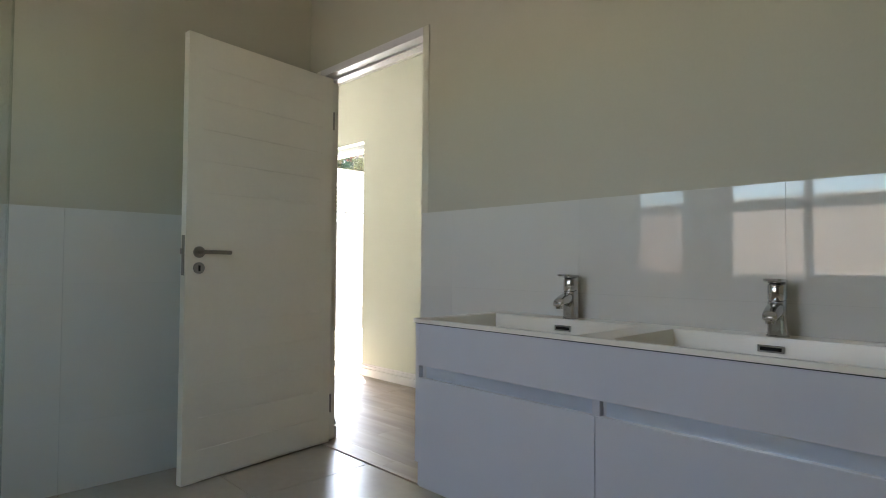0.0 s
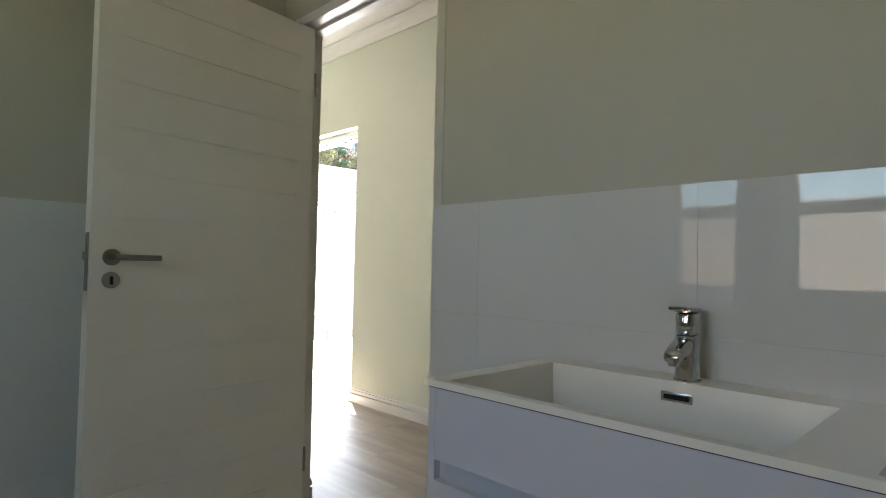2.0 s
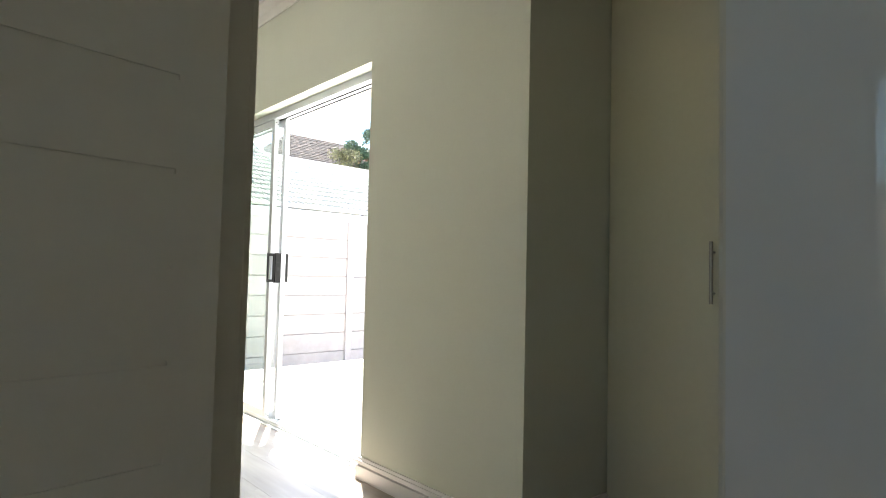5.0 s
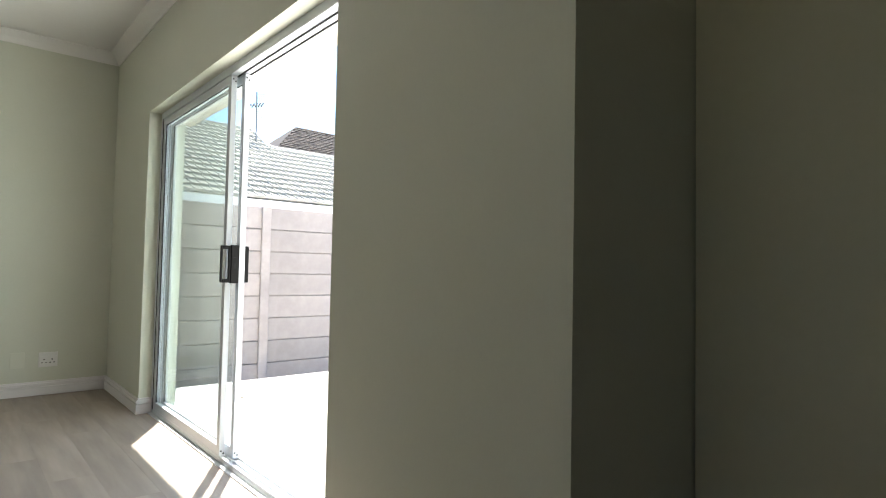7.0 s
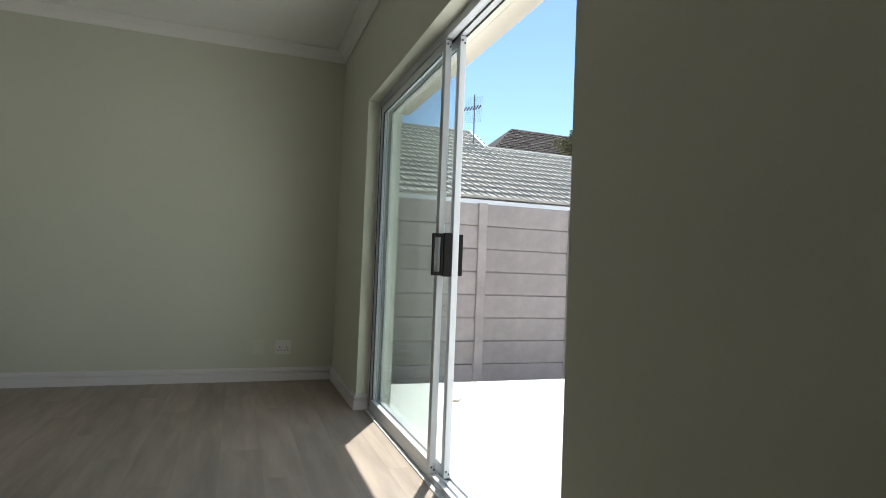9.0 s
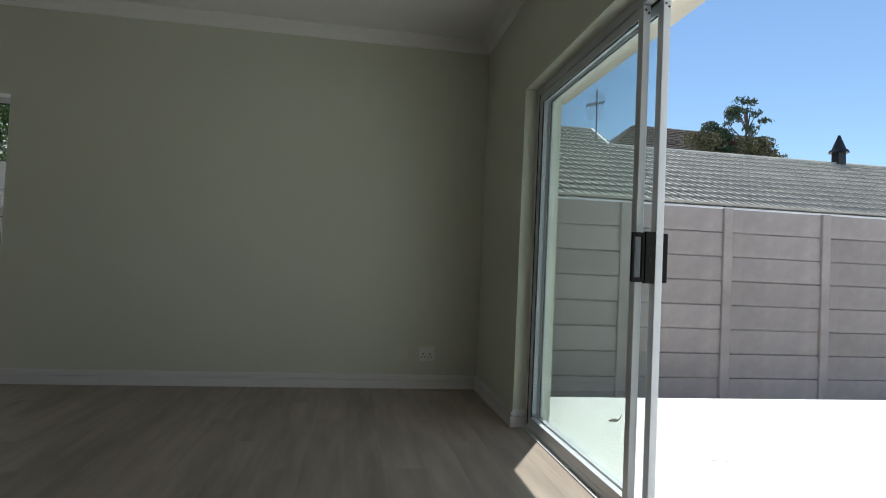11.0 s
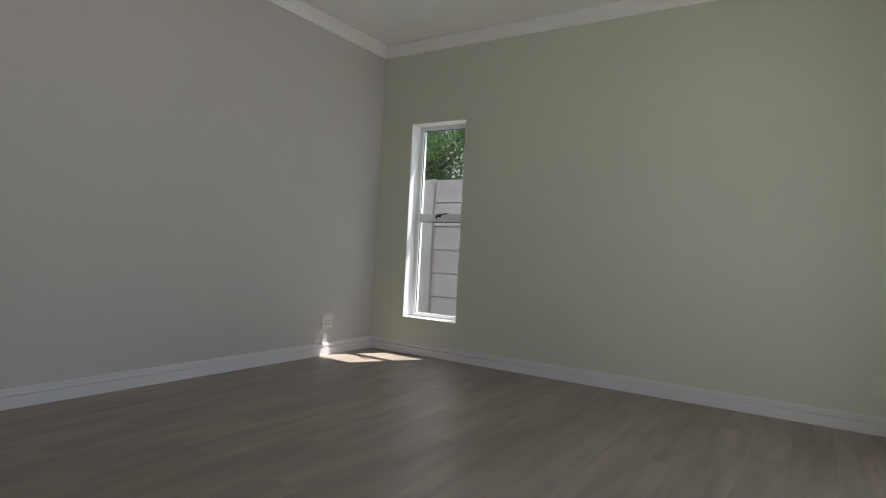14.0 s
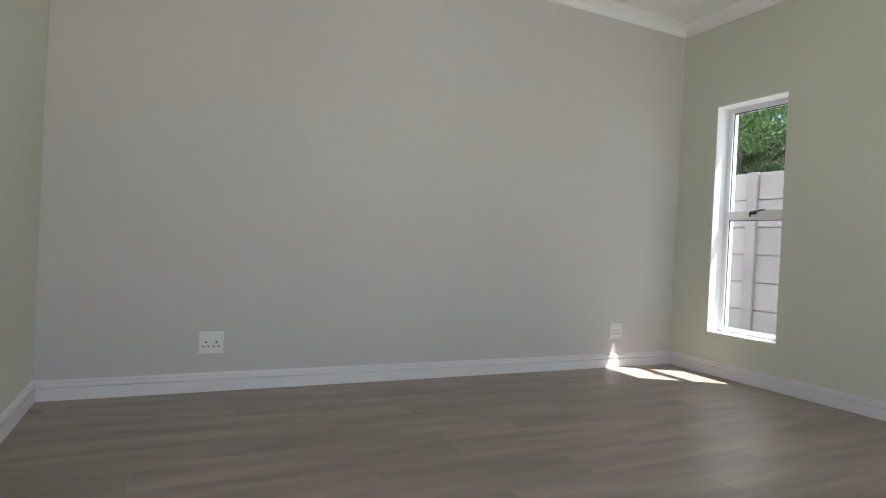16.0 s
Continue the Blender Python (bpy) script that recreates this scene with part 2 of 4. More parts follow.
solid("wall_west", boxes((XW - 0.24, XW, YB, YN, 0, ZC)), GREYWALL, "smooth pale grey painted plaster wall", "wall")
solid("wall_bathroom_north", boxes((XW, 0.0, YB, YB + 0.06, 0, ZC)), BWALL, "plain painted bathroom wall above white tiles", "wall")
solid("wall_south", boxes((XW, 0.0, YB + 0.06, YS, 0, ZC)), WALL, "plain painted wall between bedroom and bathroom", "wall")
DY0, DY1, DZ = -0.845, 0.10, 2.09   # rough doorway
solid("wall_vanity", boxes((0, XV, DY1, YS, 0, ZC), (0, XV, -3.55, DY0, 0, ZC), (0, XV, DY0, DY1, DZ, ZC)), BWALL,
      "plain painted wall behind the vanity, tiled below", "wall")
WW = ((-1.03, -2.12), (-0.24, -0.73))
WB0, WB1 = 0.90, 2.08
solid("wall_bathroom_west", boxes((XBW - 0.24, XBW, -0.24, YB, 0, ZC), (XBW - 0.24, XBW, -1.03, -0.73, 0, ZC), (XBW - 0.24, XBW, YBS, -2.12, 0, ZC),
      (XBW - 0.24, XBW, -2.12, -1.03, 0, WB0), (XBW - 0.24, XBW, -2.12, -1.03, WB1, ZC), (XBW - 0.24, XBW, -0.73, -0.24, 0, WB0), (XBW - 0.24, XBW, -0.73, -0.24, WB1, ZC)), BWALL,
      "plain painted bathroom wall with two windows", "wall")
solid("wall_bathroom_south", boxes((XBW - 0.24, XV, YBS - 0.2, YBS, 0, ZC)), BWALL, "plain painted bathroom wall", "wall")
# unseen end wall, made white to bounce light towards the door jamb
solid("wall_passage_south", boxes((XV, 2.4, -2.6, -2.5, 0, ZC)), REVEAL, "plain unseen wall closing the passage, white to bounce light", "wall")
solid("wall_wardrobe_back", boxes((2.36, 2.44, -2.5, YA, 0, ZC), (XEO, 2.44, YA, YA + 0.12, 0, ZC)), WALL, "plain painted wall behind the wardrobe", "wall")
solid("ceiling", boxes((XW - 0.24, XEO, YBS - 0.2, YNO, ZC, ZC + 0.1), (XEO, 2.44, YBS - 0.2, YA + 0.12, ZC, ZC + 0.1)), CEIL, "flat white painted ceiling", "ceiling")
solid("roof_slab", boxes((XW - 0.24, XEO, YBS - 0.2, YNO, ZC + 0.1, ZC + 0.16), (XEO, 2.44, YBS - 0.2, YA + 0.12, ZC + 0.1, ZC + 0.16)), OUTWALL, "plain flat roof slab above the rooms", "roof")
solid("floor", boxes((0.0, 2.36, -2.5, YA, -0.2, -0.012), (0.0, XEO, YA, YS, -0.2, -0.012), (XW, XEO, YS, YN, -0.2, -0.012)), GROUT, "screed bed below the boards", "floor")
solid("floor_bathroom", boxes((XBW, 0.0, YBS, YB, -0.2, -0.006)), GROUT, "grouted bed of the bathroom floor", "floor")

# skirting: moulded board with two grooves
SKP = [(0, 0), (0.018, 0), (0.018, 0.064), (0.004, 0.066), (0.004, 0.072), (0.016, 0.074), (0.016, 0.092), (0.010, 0.094), (0.008, 0.106), (0, 0.106)]


def skirting(a, b, out):
    return solid("baseboard", extrude_profile(SKP, a, b, out=out), TRIM, "white painted moulded skirting board along the wall", "skirting board")


skirting((XW, YN, 0), (XE, YN, 0), (0, -1, 0))
skirting((XW, YS, 0), (XW, YN - 0.018, 0), (1, 0, 0))
skirting((XE, SL1 - 0.018, 0), (XE, YN - 0.018, 0), (-1, 0, 0))
skirting((XE, YA, 0), (XE, SL0 + 0.018, 0), (-1, 0, 0))
skirting((XE, SL1, 0), (XE + 0.079, SL1, 0), (0, -1, 0))
skirting((XE, SL0, 0), (XE + 0.079, SL0, 0), (0, 1, 0))
skirting((XW + 0.018, YS, 0), (XV + 0.018, YS, 0), (0, 1, 0))
skirting((XV, 0.062, 0), (XV, YS, 0), (1, 0, 0))
skirting((XE, YA, 0), (XC, YA, 0), (0, -1, 0))

# cornice: coved strip
CP = [(0, 0), (0, -0.085), (0.008, -0.085), (0.012, -0.072), (0.03, -0.045), (0.055, -0.025), (0.078, -0.012), (0.085, -0.008), (0.085, 0)]


def cornice(a, b, out):
    return solid("cornice", extrude_profile(CP, a, b, out=out), CEIL, "white coved plaster cornice under the ceiling", "cornice")


cornice((XW, YN, ZC), (XE, YN, ZC), (0, -1, 0))
cornice((XW, YS, ZC), (XW, YN, ZC), (1, 0, 0))
cornice((XE, YA, ZC), (XE, YN, ZC), (-1, 0, 0))
cornice((XW, YS, ZC), (XV, YS, ZC), (0, 1, 0))

solid("door_lintel", boxes((XEO, XEO + 0.118, SL0 - 0.25, SL1 + 0.25, SLZ, SLZ + 0.30), bevel=0.006), LINTEL, "projecting plastered lintel band above the sliding door", "lintel")

# ---- sliding door ----
FX0, FX1 = XE + 0.080, XE + 0.168
solid("door_sill", boxes((FX1 + 0.001, XEO + 0.03, SL0 + 0.001, SL1 - 0.001, -0.04, -0.004), bevel=0.004), PAVE, "pale rendered sill outside the sliding door", "sill")


def sliding_door():
    t = thing("door_1", "white aluminium sliding patio door, slid open, clear glass", "sliding door", kind="structure")
    w = 0.045
    part("outer_frame", boxes((FX0, FX1, SL0, SL0 + w, 0, SLZ), (FX0, FX1, SL1 - w, SL1, 0, SLZ), (FX0, FX1, SL0 + w, SL1 - w, SLZ - w, SLZ), bevel=0.002), FRAME, t)
    part("frame_groove", boxes((FX0 + 0.038, FX0 + 0.045, SL1 - w - 0.008, SL1 - w, 0.03, SLZ - w), (FX0 - 0.001, FX0 + 0.003, SL1 - w - 0.006, SL1 - w, 0.03, SLZ - w)), RUBBER, t)
    part("bottom_track", boxes((FX0 - 0.024, FX0, SL0 + 0.002, SL1 - 0.002, -0.002, 0.006), (FX0, FX1, SL0 + w, SL1 - w, -0.012, 0.018), (FX0 + 0.002, FX0 + 0.007, SL0 + w, SL1 - w, 0.018, 0.034), (FX0 + 0.040, FX0 + 0.045, SL0 + w, SL1 - w, 0.018, 0.030), (FX0 + 0.080, FX0 + 0.085, SL0 + w, SL1 - w, 0.018, 0.030)), FRAME, t)
    part("head_track", boxes((FX0 + 0.040, FX0 + 0.045, SL0 + w, SL1 - w, SLZ - w - 0.006, SLZ - w), (FX0 + 0.080, FX0 + 0.085, SL0 + w, SL1 - w, SLZ - w - 0.006, SLZ - w)), RUBBER, t)
    for name, x0, y0, y1 in (("fixed_panel", FX0 + 0.004, 2.748, SL1 - w), ("sliding_panel", FX0 + 0.050, 2.676, SL1 - w - 0.02)):
        x1, s, z0, z1 = x0 + 0.031, 0.042, 0.026, SLZ - w - 0.004
        p = part(name, boxes((x0, x1, y0, y0 + s, z0, z1), (x0, x1, y1 - s, y1, z0, z1), (x0, x1, y0 + s, y1 - s, z0, z0 + 0.055), (x0, x1, y0 + s, y1 - s, z1 - 0.045, z1), bevel=0.003), FRAME, t)
        xm = (x0 + x1) / 2
        part("gasket", boxes((x0 + 0.006, x0 + 0.011, y0 + s, y0 + s + 0.004, z0 + 0.055, z1 - 0.045), (x0 + 0.004, x0 + 0.012, y1 - s - 0.006, y1 - s, z0 + 0.055, z1 - 0.045),
                             (x0 + 0.006, x0 + 0.011, y0 + s, y1 - s, z1 - 0.049, z1 - 0.045)), RUBBER, p)
        g = part("pane", boxes((xm - 0.003, xm + 0.003, y0 + s, y1 - s, z0 + 0.055, z1 - 0.045)), GLASS, p, "clear glass pane")
        g.visible_shadow = False
        for z in (z0 + 0.03, z1 - 0.02):
            for k in (0, 1):
                part("screw", tubes(((x0 + 0.010 + k * 0.013, y0 - 0.002, z - 0.012 * k), (x0 + 0.010 + k * 0.013, y0 + 0.004, z - 0.012 * k), 0.0045), n=10), RUBBER, p)
    # pull lock on the sliding panel's leading stile: loop inside, plate on the edge, grip outside
    xa, y0, y1, z0, z1 = FX0 + 0.050, 2.679, 2.693, 0.945, 1.138
    lock = part("lock", boxes((xa - 0.096, xa - 0.084, y0, y1, z0, z1), (xa - 0.055, xa - 0.043, y0, y1, z0, z1), (xa - 0.084, xa - 0.055, y0, y1, z1 - 0.018, z1), (xa - 0.084, xa - 0.055, y0, y1, z0, z0 + 0.018), bevel=0.004), BRONZE, t, "dark bronze pull lock with a slot")
    part("face_plate", boxes((xa - 0.042, xa, y0 - 0.003, y1 + 0.004, z0 - 0.004, z1 + 0.004), bevel=0.003), BRONZE, lock)
    part("key_slot", boxes((xa - 0.026, xa - 0.018, y0 - 0.0045, y0 - 0.0025, 1.02, 1.045), (xa - 0.030, xa - 0.016, y0 - 0.0045, y0 - 0.0025, 1.075, 1.079)), HOLE, lock)
    part("outer_grip", boxes((xa + 0.032, xa + 0.054, y0 + 0.002, y1 + 0.01, z0, z1), bevel=0.004), BRONZE, lock)
    return t


sliding_door()


# ---- windows ----
def window(name, label, u0, u1, z0, z1, transom, mullions, at, rz, handle=True, glass=GLASS):
    """A casement built in local x (width), y (depth, outwards), z."""
    t = thing(name, label, "window", at=at, rz=rz, kind="structure")
    f, d = 0.042, 0.055
    part("window_frame", boxes((u0, u0 + f, 0, d, z0, z1), (u1 - f, u1, 0, d, z0, z1), (u0 + f, u1 - f, 0, d, z0, z0 + f), (u0 + f, u1 - f, 0, d, z1 - f, z1), bevel=0.003), ALU, t)
    part("transom", boxes((u0 + f, u1 - f, 0.002, d - 0.002, transom - 0.035, transom + 0.035), bevel=0.003), ALU, t)
    cuts = [u0 + f, *mullions, u1 - f]
    for m in mullions:
        part("mullion", boxes((m - 0.03, m + 0.03, 0.004, d - 0.004, z0 + f, z1 - f), bevel=0.003), ALU, t)
    for a, b in zip(cuts, cuts[1:]):
        for p, q in ((z0 + f, transom - 0.035), (transom + 0.035, z1 - f)):
            part("gasket", boxes((a, a + 0.004, 0.014, 0.019, p, q), (b - 0.004, b, 0.014, 0.019, p, q), (a, b, 0.012, 0.020, q - 0.007, q), (a, b, 0.014, 0.019, p, p + 0.003)), RUBBER, t)
            g = part("pane", boxes((a, b, 0.024, 0.030, p, q)), glass, t, "glass pane")
            g.visible_shadow = False
    if handle:
        c = (u0 + u1) / 2 - 0.02
        h = part("handle", boxes((c - 0.018, c + 0.018, -0.012, 0.002, transom + 0.005, transom + 0.028), bevel=0.003), BLACK, t, "black casement handle")
        bm = bmesh.new()
        tube(bm, (c - 0.02, -0.022, transom + 0.02), (c + 0.10, -0.032, transom + 0.038), 0.009, 8, 0.006)
        tube(bm, (c, 0.0, transom + 0.015), (c, -0.024, transom + 0.018), 0.008, 8)
        tube(bm, (c - 0.02, -0.022, transom + 0.02), (c - 0.02, -0.022, transom - 0.012), 0.007, 8)
        part("lever", bm, BLACK, h, smooth=True)
    return t


window("window_1", "narrow white aluminium window with a top-hung sash", WX0, WX1, WZ0, WZ1, 1.232, [], (0, YN + 0.125, 0), 0)
solid("window_reveal", boxes((WX0, WX0 + 0.004, YN + 0.002, YN + 0.125, WZ0 + 0.006, WZ1), (WX1 - 0.004, WX1, YN + 0.002, YN + 0.125, WZ0 + 0.006, WZ1), (WX0 + 0.004, WX1 - 0.004, YN + 0.002, YN + 0.125, WZ1 - 0.004, WZ1)), REVEAL,
      "white painted plaster reveal round the narrow window", "window reveal")
solid("window_sill", boxes((WX0, WX1, YN + 0.003, YN + 0.125, WZ0 + 0.0, WZ0 + 0.006)), REVEAL, "white painted inner window sill", "sill")
window("window_2", "white aluminium bathroom window with upper lights", -2.12, -1.03, WB0, WB1, 1.48, [-1.60], (XBW - 0.12, 0, 0), 90, handle=False)
window("window_3", "small white aluminium window in the shower", -0.73, -0.24, WB0, WB1, 1.48, [], (XBW - 0.12, 0, 0), 90, handle=False, glass=OBSCURE)
for a, b in WW:
    solid("window_sill", boxes((XBW - 0.12, XBW - 0.003, b, a, WB0, WB0 + 0.006)), TRIM, "white painted inner window sill", "sill")

# ---- bathroom doorway, door leaf ----
FW = 0.04
d2 = thing("door_2", "white painted door frame round the bathroom doorway", "door frame", kind="structure")
part("jamb", boxes((-0.004, XV + 0.003, 0.06, DY1, 0, DZ), (0.055, XV - 0.012, 0.048, 0.06, 0, DZ - FW), bevel=0.003), JAMB, d2)
# near jamb's shade is painted in
part("jamb", boxes((-0.004, XV + 0.003, DY0, DY0 + FW, 0, DZ), (0.055, XV - 0.012, DY0 + FW, DY0 + FW + 0.012, 0, DZ - FW), bevel=0.003), SHADEJAMB, d2)
part("head", boxes((-0.004, XV + 0.003, DY0 + FW, 0.06, DZ - FW, DZ), (0.055, XV - 0.012, DY0 + FW, 0.06, DZ - FW - 0.012, DZ - FW), bevel=0.003), TRIM, d2)


def door_leaf():
    """White leaf with shallow horizontal grooves; local x along the leaf, y its thickness."""
    t = thing("bathroom_door", "white painted door standing open, shallow horizontal grooves", "door", at=(0.015, -0.006, 0.0), rz=187.89)
    w, z0, z1, th = 0.817, 0.008, 2.04, 0.04
    bm = bmesh.new()
    zs = [z0 + (z1 - z0) * k / 14 for k in range(15)]
    for a, b in zip(zs, zs[1:]):
        box(bm, -0.027, w, 0.0035 - th, -0.0035, a, b)
        for y0, y1 in ((-0.0037, 0.0), (-th, 0.0037 - th)):
            box(bm, 0.05, w - 0.07, y0, y1, a + 0.004, b - 0.004)
    for x0, x1 in ((-0.027, 0.05), (w - 0.07, w)):
        box(bm, x0, x1, -th, 0, z0, z1)
    part("leaf", bm, DOOR, t)
    zc = 1.044
    for y, s in ((-th, -1), (0.0, 1)):
        h = part("handle", tubes(((w - 0.062, y, zc), (w - 0.062, y + s * 0.009, zc), 0.026), n=28), STEEL, t, "brushed steel lever on a round rose")
        bm = bmesh.new()
        tube(bm, (w - 0.062, y + s * 0.008, zc), (w - 0.062, y + s * 0.05, zc), 0.010, 16)
        tube(bm, (w - 0.054, y + s * 0.047, zc), (w - 0.195, y + s * 0.047, zc), 0.0095, 16)
        part("lever", bm, STEEL, h, smooth=False)
        e = part("escutcheon", tubes(((w - 0.062, y, zc - 0.072), (w - 0.062, y + s * 0.008, zc - 0.072), 0.026), n=28), STEEL, t, "round steel keyhole plate")
        part("keyhole", boxes((w - 0.067, w - 0.057, min(y + s * 0.0075, y + s * 0.0092), max(y + s * 0.0075, y + s * 0.0092), zc - 0.086, zc - 0.060)), HOLE, e)
    l = part("latch_plate", boxes((w - 0.001, w + 0.0025, -0.031, -0.009, zc - 0.105, zc + 0.075)), STEEL, t)
    part("latch", boxes((w, w + 0.012, -0.027, -0.013, zc - 0.01, zc + 0.016), bevel=0.002), STEEL, l)
    for z in (0.22, 1.80):
        part("hinge", tubes(((-0.032, 0.001, z - 0.05), (-0.032, 0.001, z + 0.05), 0.006)), STEEL, t)
    return t


door_leaf()
solid("threshold", boxes((0.003, 0.029, DY0 + FW, 0.06, -0.006, 0.005), bevel=0.002), WOOD, "thin oak-coloured transition strip between tiles and boards", "threshold")

# ---- vanity ----
VX, VZ, VY0, VY1 = -0.466, 0.811, -1.290, -2.656


def vanity():
    t = thing("vanity", "white lacquered double vanity with two drawers and slot grips", "vanity unit")
    zb, ym = 0.338, (VY0 + VY1) / 2
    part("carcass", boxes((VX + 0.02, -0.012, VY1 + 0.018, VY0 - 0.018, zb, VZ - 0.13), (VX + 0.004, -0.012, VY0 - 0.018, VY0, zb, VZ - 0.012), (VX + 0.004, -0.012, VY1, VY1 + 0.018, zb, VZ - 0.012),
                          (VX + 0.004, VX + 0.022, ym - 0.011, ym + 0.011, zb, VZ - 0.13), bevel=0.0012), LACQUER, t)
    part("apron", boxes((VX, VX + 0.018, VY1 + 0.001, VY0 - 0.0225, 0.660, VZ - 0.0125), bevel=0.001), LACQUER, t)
    # black strip draws the dark shadow line of the gap below the basin
    part("seal", boxes((VX + 0.0005, VX + 0.012, VY1 + 0.002, VY0 - 0.001, VZ - 0.0123, VZ - 0.0092)), RUBBER, t, "thin black strip as the shadow gap under the basin")
    for a, b in ((VY0 - 0.020, ym + 0.0015), (ym - 0.0015, VY1 + 0.001)):
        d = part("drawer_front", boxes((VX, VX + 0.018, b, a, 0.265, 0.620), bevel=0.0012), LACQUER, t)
        bm = extrude_profile([(0, 0), (0.002, 0), (0.002, 0.004), (0.0, 0.041), (-0.004, 0.041), (-0.004, 0)], (VX + 0.019, a - 0.022, 0.620), (VX + 0.019, b + 0.014, 0.620))
        part("grip_strip", bm, RECESS, d, "pale metal recessed grip")
    return t


vanity()


def double_washbasin():
    """One cast top with two sunk rectangular basins, overflow slots."""
    t = thing("double_washbasin", "white cast double basin top with sunken rectangular bowls", "washbasin")
    x0, x1, y0, y1, z0, z1 = VX - 0.006, -0.012, VY1 - 0.004, VY0 + 0.004, VZ - 0.009, VZ + 0.004
    bx0, bx1 = VX + 0.014, -0.10
    bowls = ((VY0 - 0.045, VY0 - 0.62), (VY0 - 0.72, VY1 + 0.045))
    bm = bmesh.new()
    xs = [x0, bx0, bx1, x1]
    ys = sorted([y0, y1] + [v for b in bowls for v in b])
    grid = [[bm.verts.new((x, y, z1)) for y in ys] for x in xs]
    low = [[bm.verts.new((x, y, z0)) for y in ys] for x in xs]
    for i in range(3):
        for j in range(5):
            if i == 1 and j in (1, 3):
                continue
            bm.faces.new((grid[i][j], grid[i + 1][j], grid[i + 1][j + 1], grid[i][j + 1]))
    ring = [grid[i][0] for i in range(4)] + [grid[3][j] for j in range(1, 6)] + [grid[i][5] for i in (2, 1, 0)] + [grid[0][j] for j in (4, 3, 2, 1)]
    lring = [low[i][0] for i in range(4)] + [low[3][j] for j in range(1, 6)] + [low[i][5] for i in (2, 1, 0)] + [low[0][j] for j in (4, 3, 2, 1)]
    for k in range(len(ring)):
        bm.faces.new((ring[k], ring[(k + 1) % len(ring)], lring[(k + 1) % len(ring)], lring[k]))
    for j in (1, 3):
        c = [grid[1][j], grid[2][j], grid[2][j + 1], grid[1][j + 1]]
        dz = 0.105
        q = [bm.verts.new(p) for p in ((bx0 + 0.030, ys[j] + 0.014, z1 - 0.06), (bx1 - 0.016, ys[j] + 0.014, z1 - dz), (bx1 - 0.016, ys[j + 1] - 0.014, z1 - dz), (bx0 + 0.030, ys[j + 1] - 0.014, z1 - 0.06))]
        for k in range(4):
            bm.faces.new((c[k], c[(k + 1) % 4], q[(k + 1) % 4], q[k]))
        bm.faces.new(q)
    es = [e for e in bm.edges if len(e.link_faces) == 2 and e.calc_face_angle(0) > 0.2]
    bmesh.ops.bevel(bm, geom=es, offset=0.007, segments=4, affect="EDGES")
    for v in [v for v in bm.verts if not v.link_faces]:
        bm.verts.remove(v)
    part("top", bm, CERAMIC, t, smooth=False)
    for yc in (-1.636, -2.270):
        o = part("overflow", boxes((bx1 - 0.010, bx1 - 0.004, yc - 0.032, yc + 0.032, VZ - 0.035, VZ - 0.016), bevel=0.0015), CHROME, t, "chrome overflow slot")
        part("slot", boxes((bx1 - 0.0115, bx1 - 0.0095, yc - 0.025, yc + 0.025, VZ - 0.030, VZ - 0.021)), HOLE, o)
        part("drain", tubes(((bx0 + 0.2, yc, VZ - 0.095), (bx0 + 0.2, yc, VZ - 0.076), 0.03), n=24), CHROME, t)
    return t


double_washbasin()


def oval(a, b, n=28, power=2.6):
    """Points of a rounded oval with half axes a and b."""
    pts = []
    for k in range(n):
        c, q = math.cos(k * math.tau / n), math.sin(k * math.tau / n)
        pts.append((math.copysign(abs(c) ** (2 / power), c) * a, math.copysign(abs(q) ** (2 / power), q) * b))
    return pts


def loft(rings):
    """Skin over rings of points, capped at both ends."""
    bm = bmesh.new()
    vs = [[bm.verts.new(p) for p in r] for r in rings]
    n = len(vs[0])
    for a, b in zip(vs, vs[1:]):
        for k in range(n):
            bm.faces.new((a[k], a[(k + 1) % n], b[(k + 1) % n], b[k]))
    bm.faces.new(vs[0][::-1])
    bm.faces.new(vs[-1])
    return bm


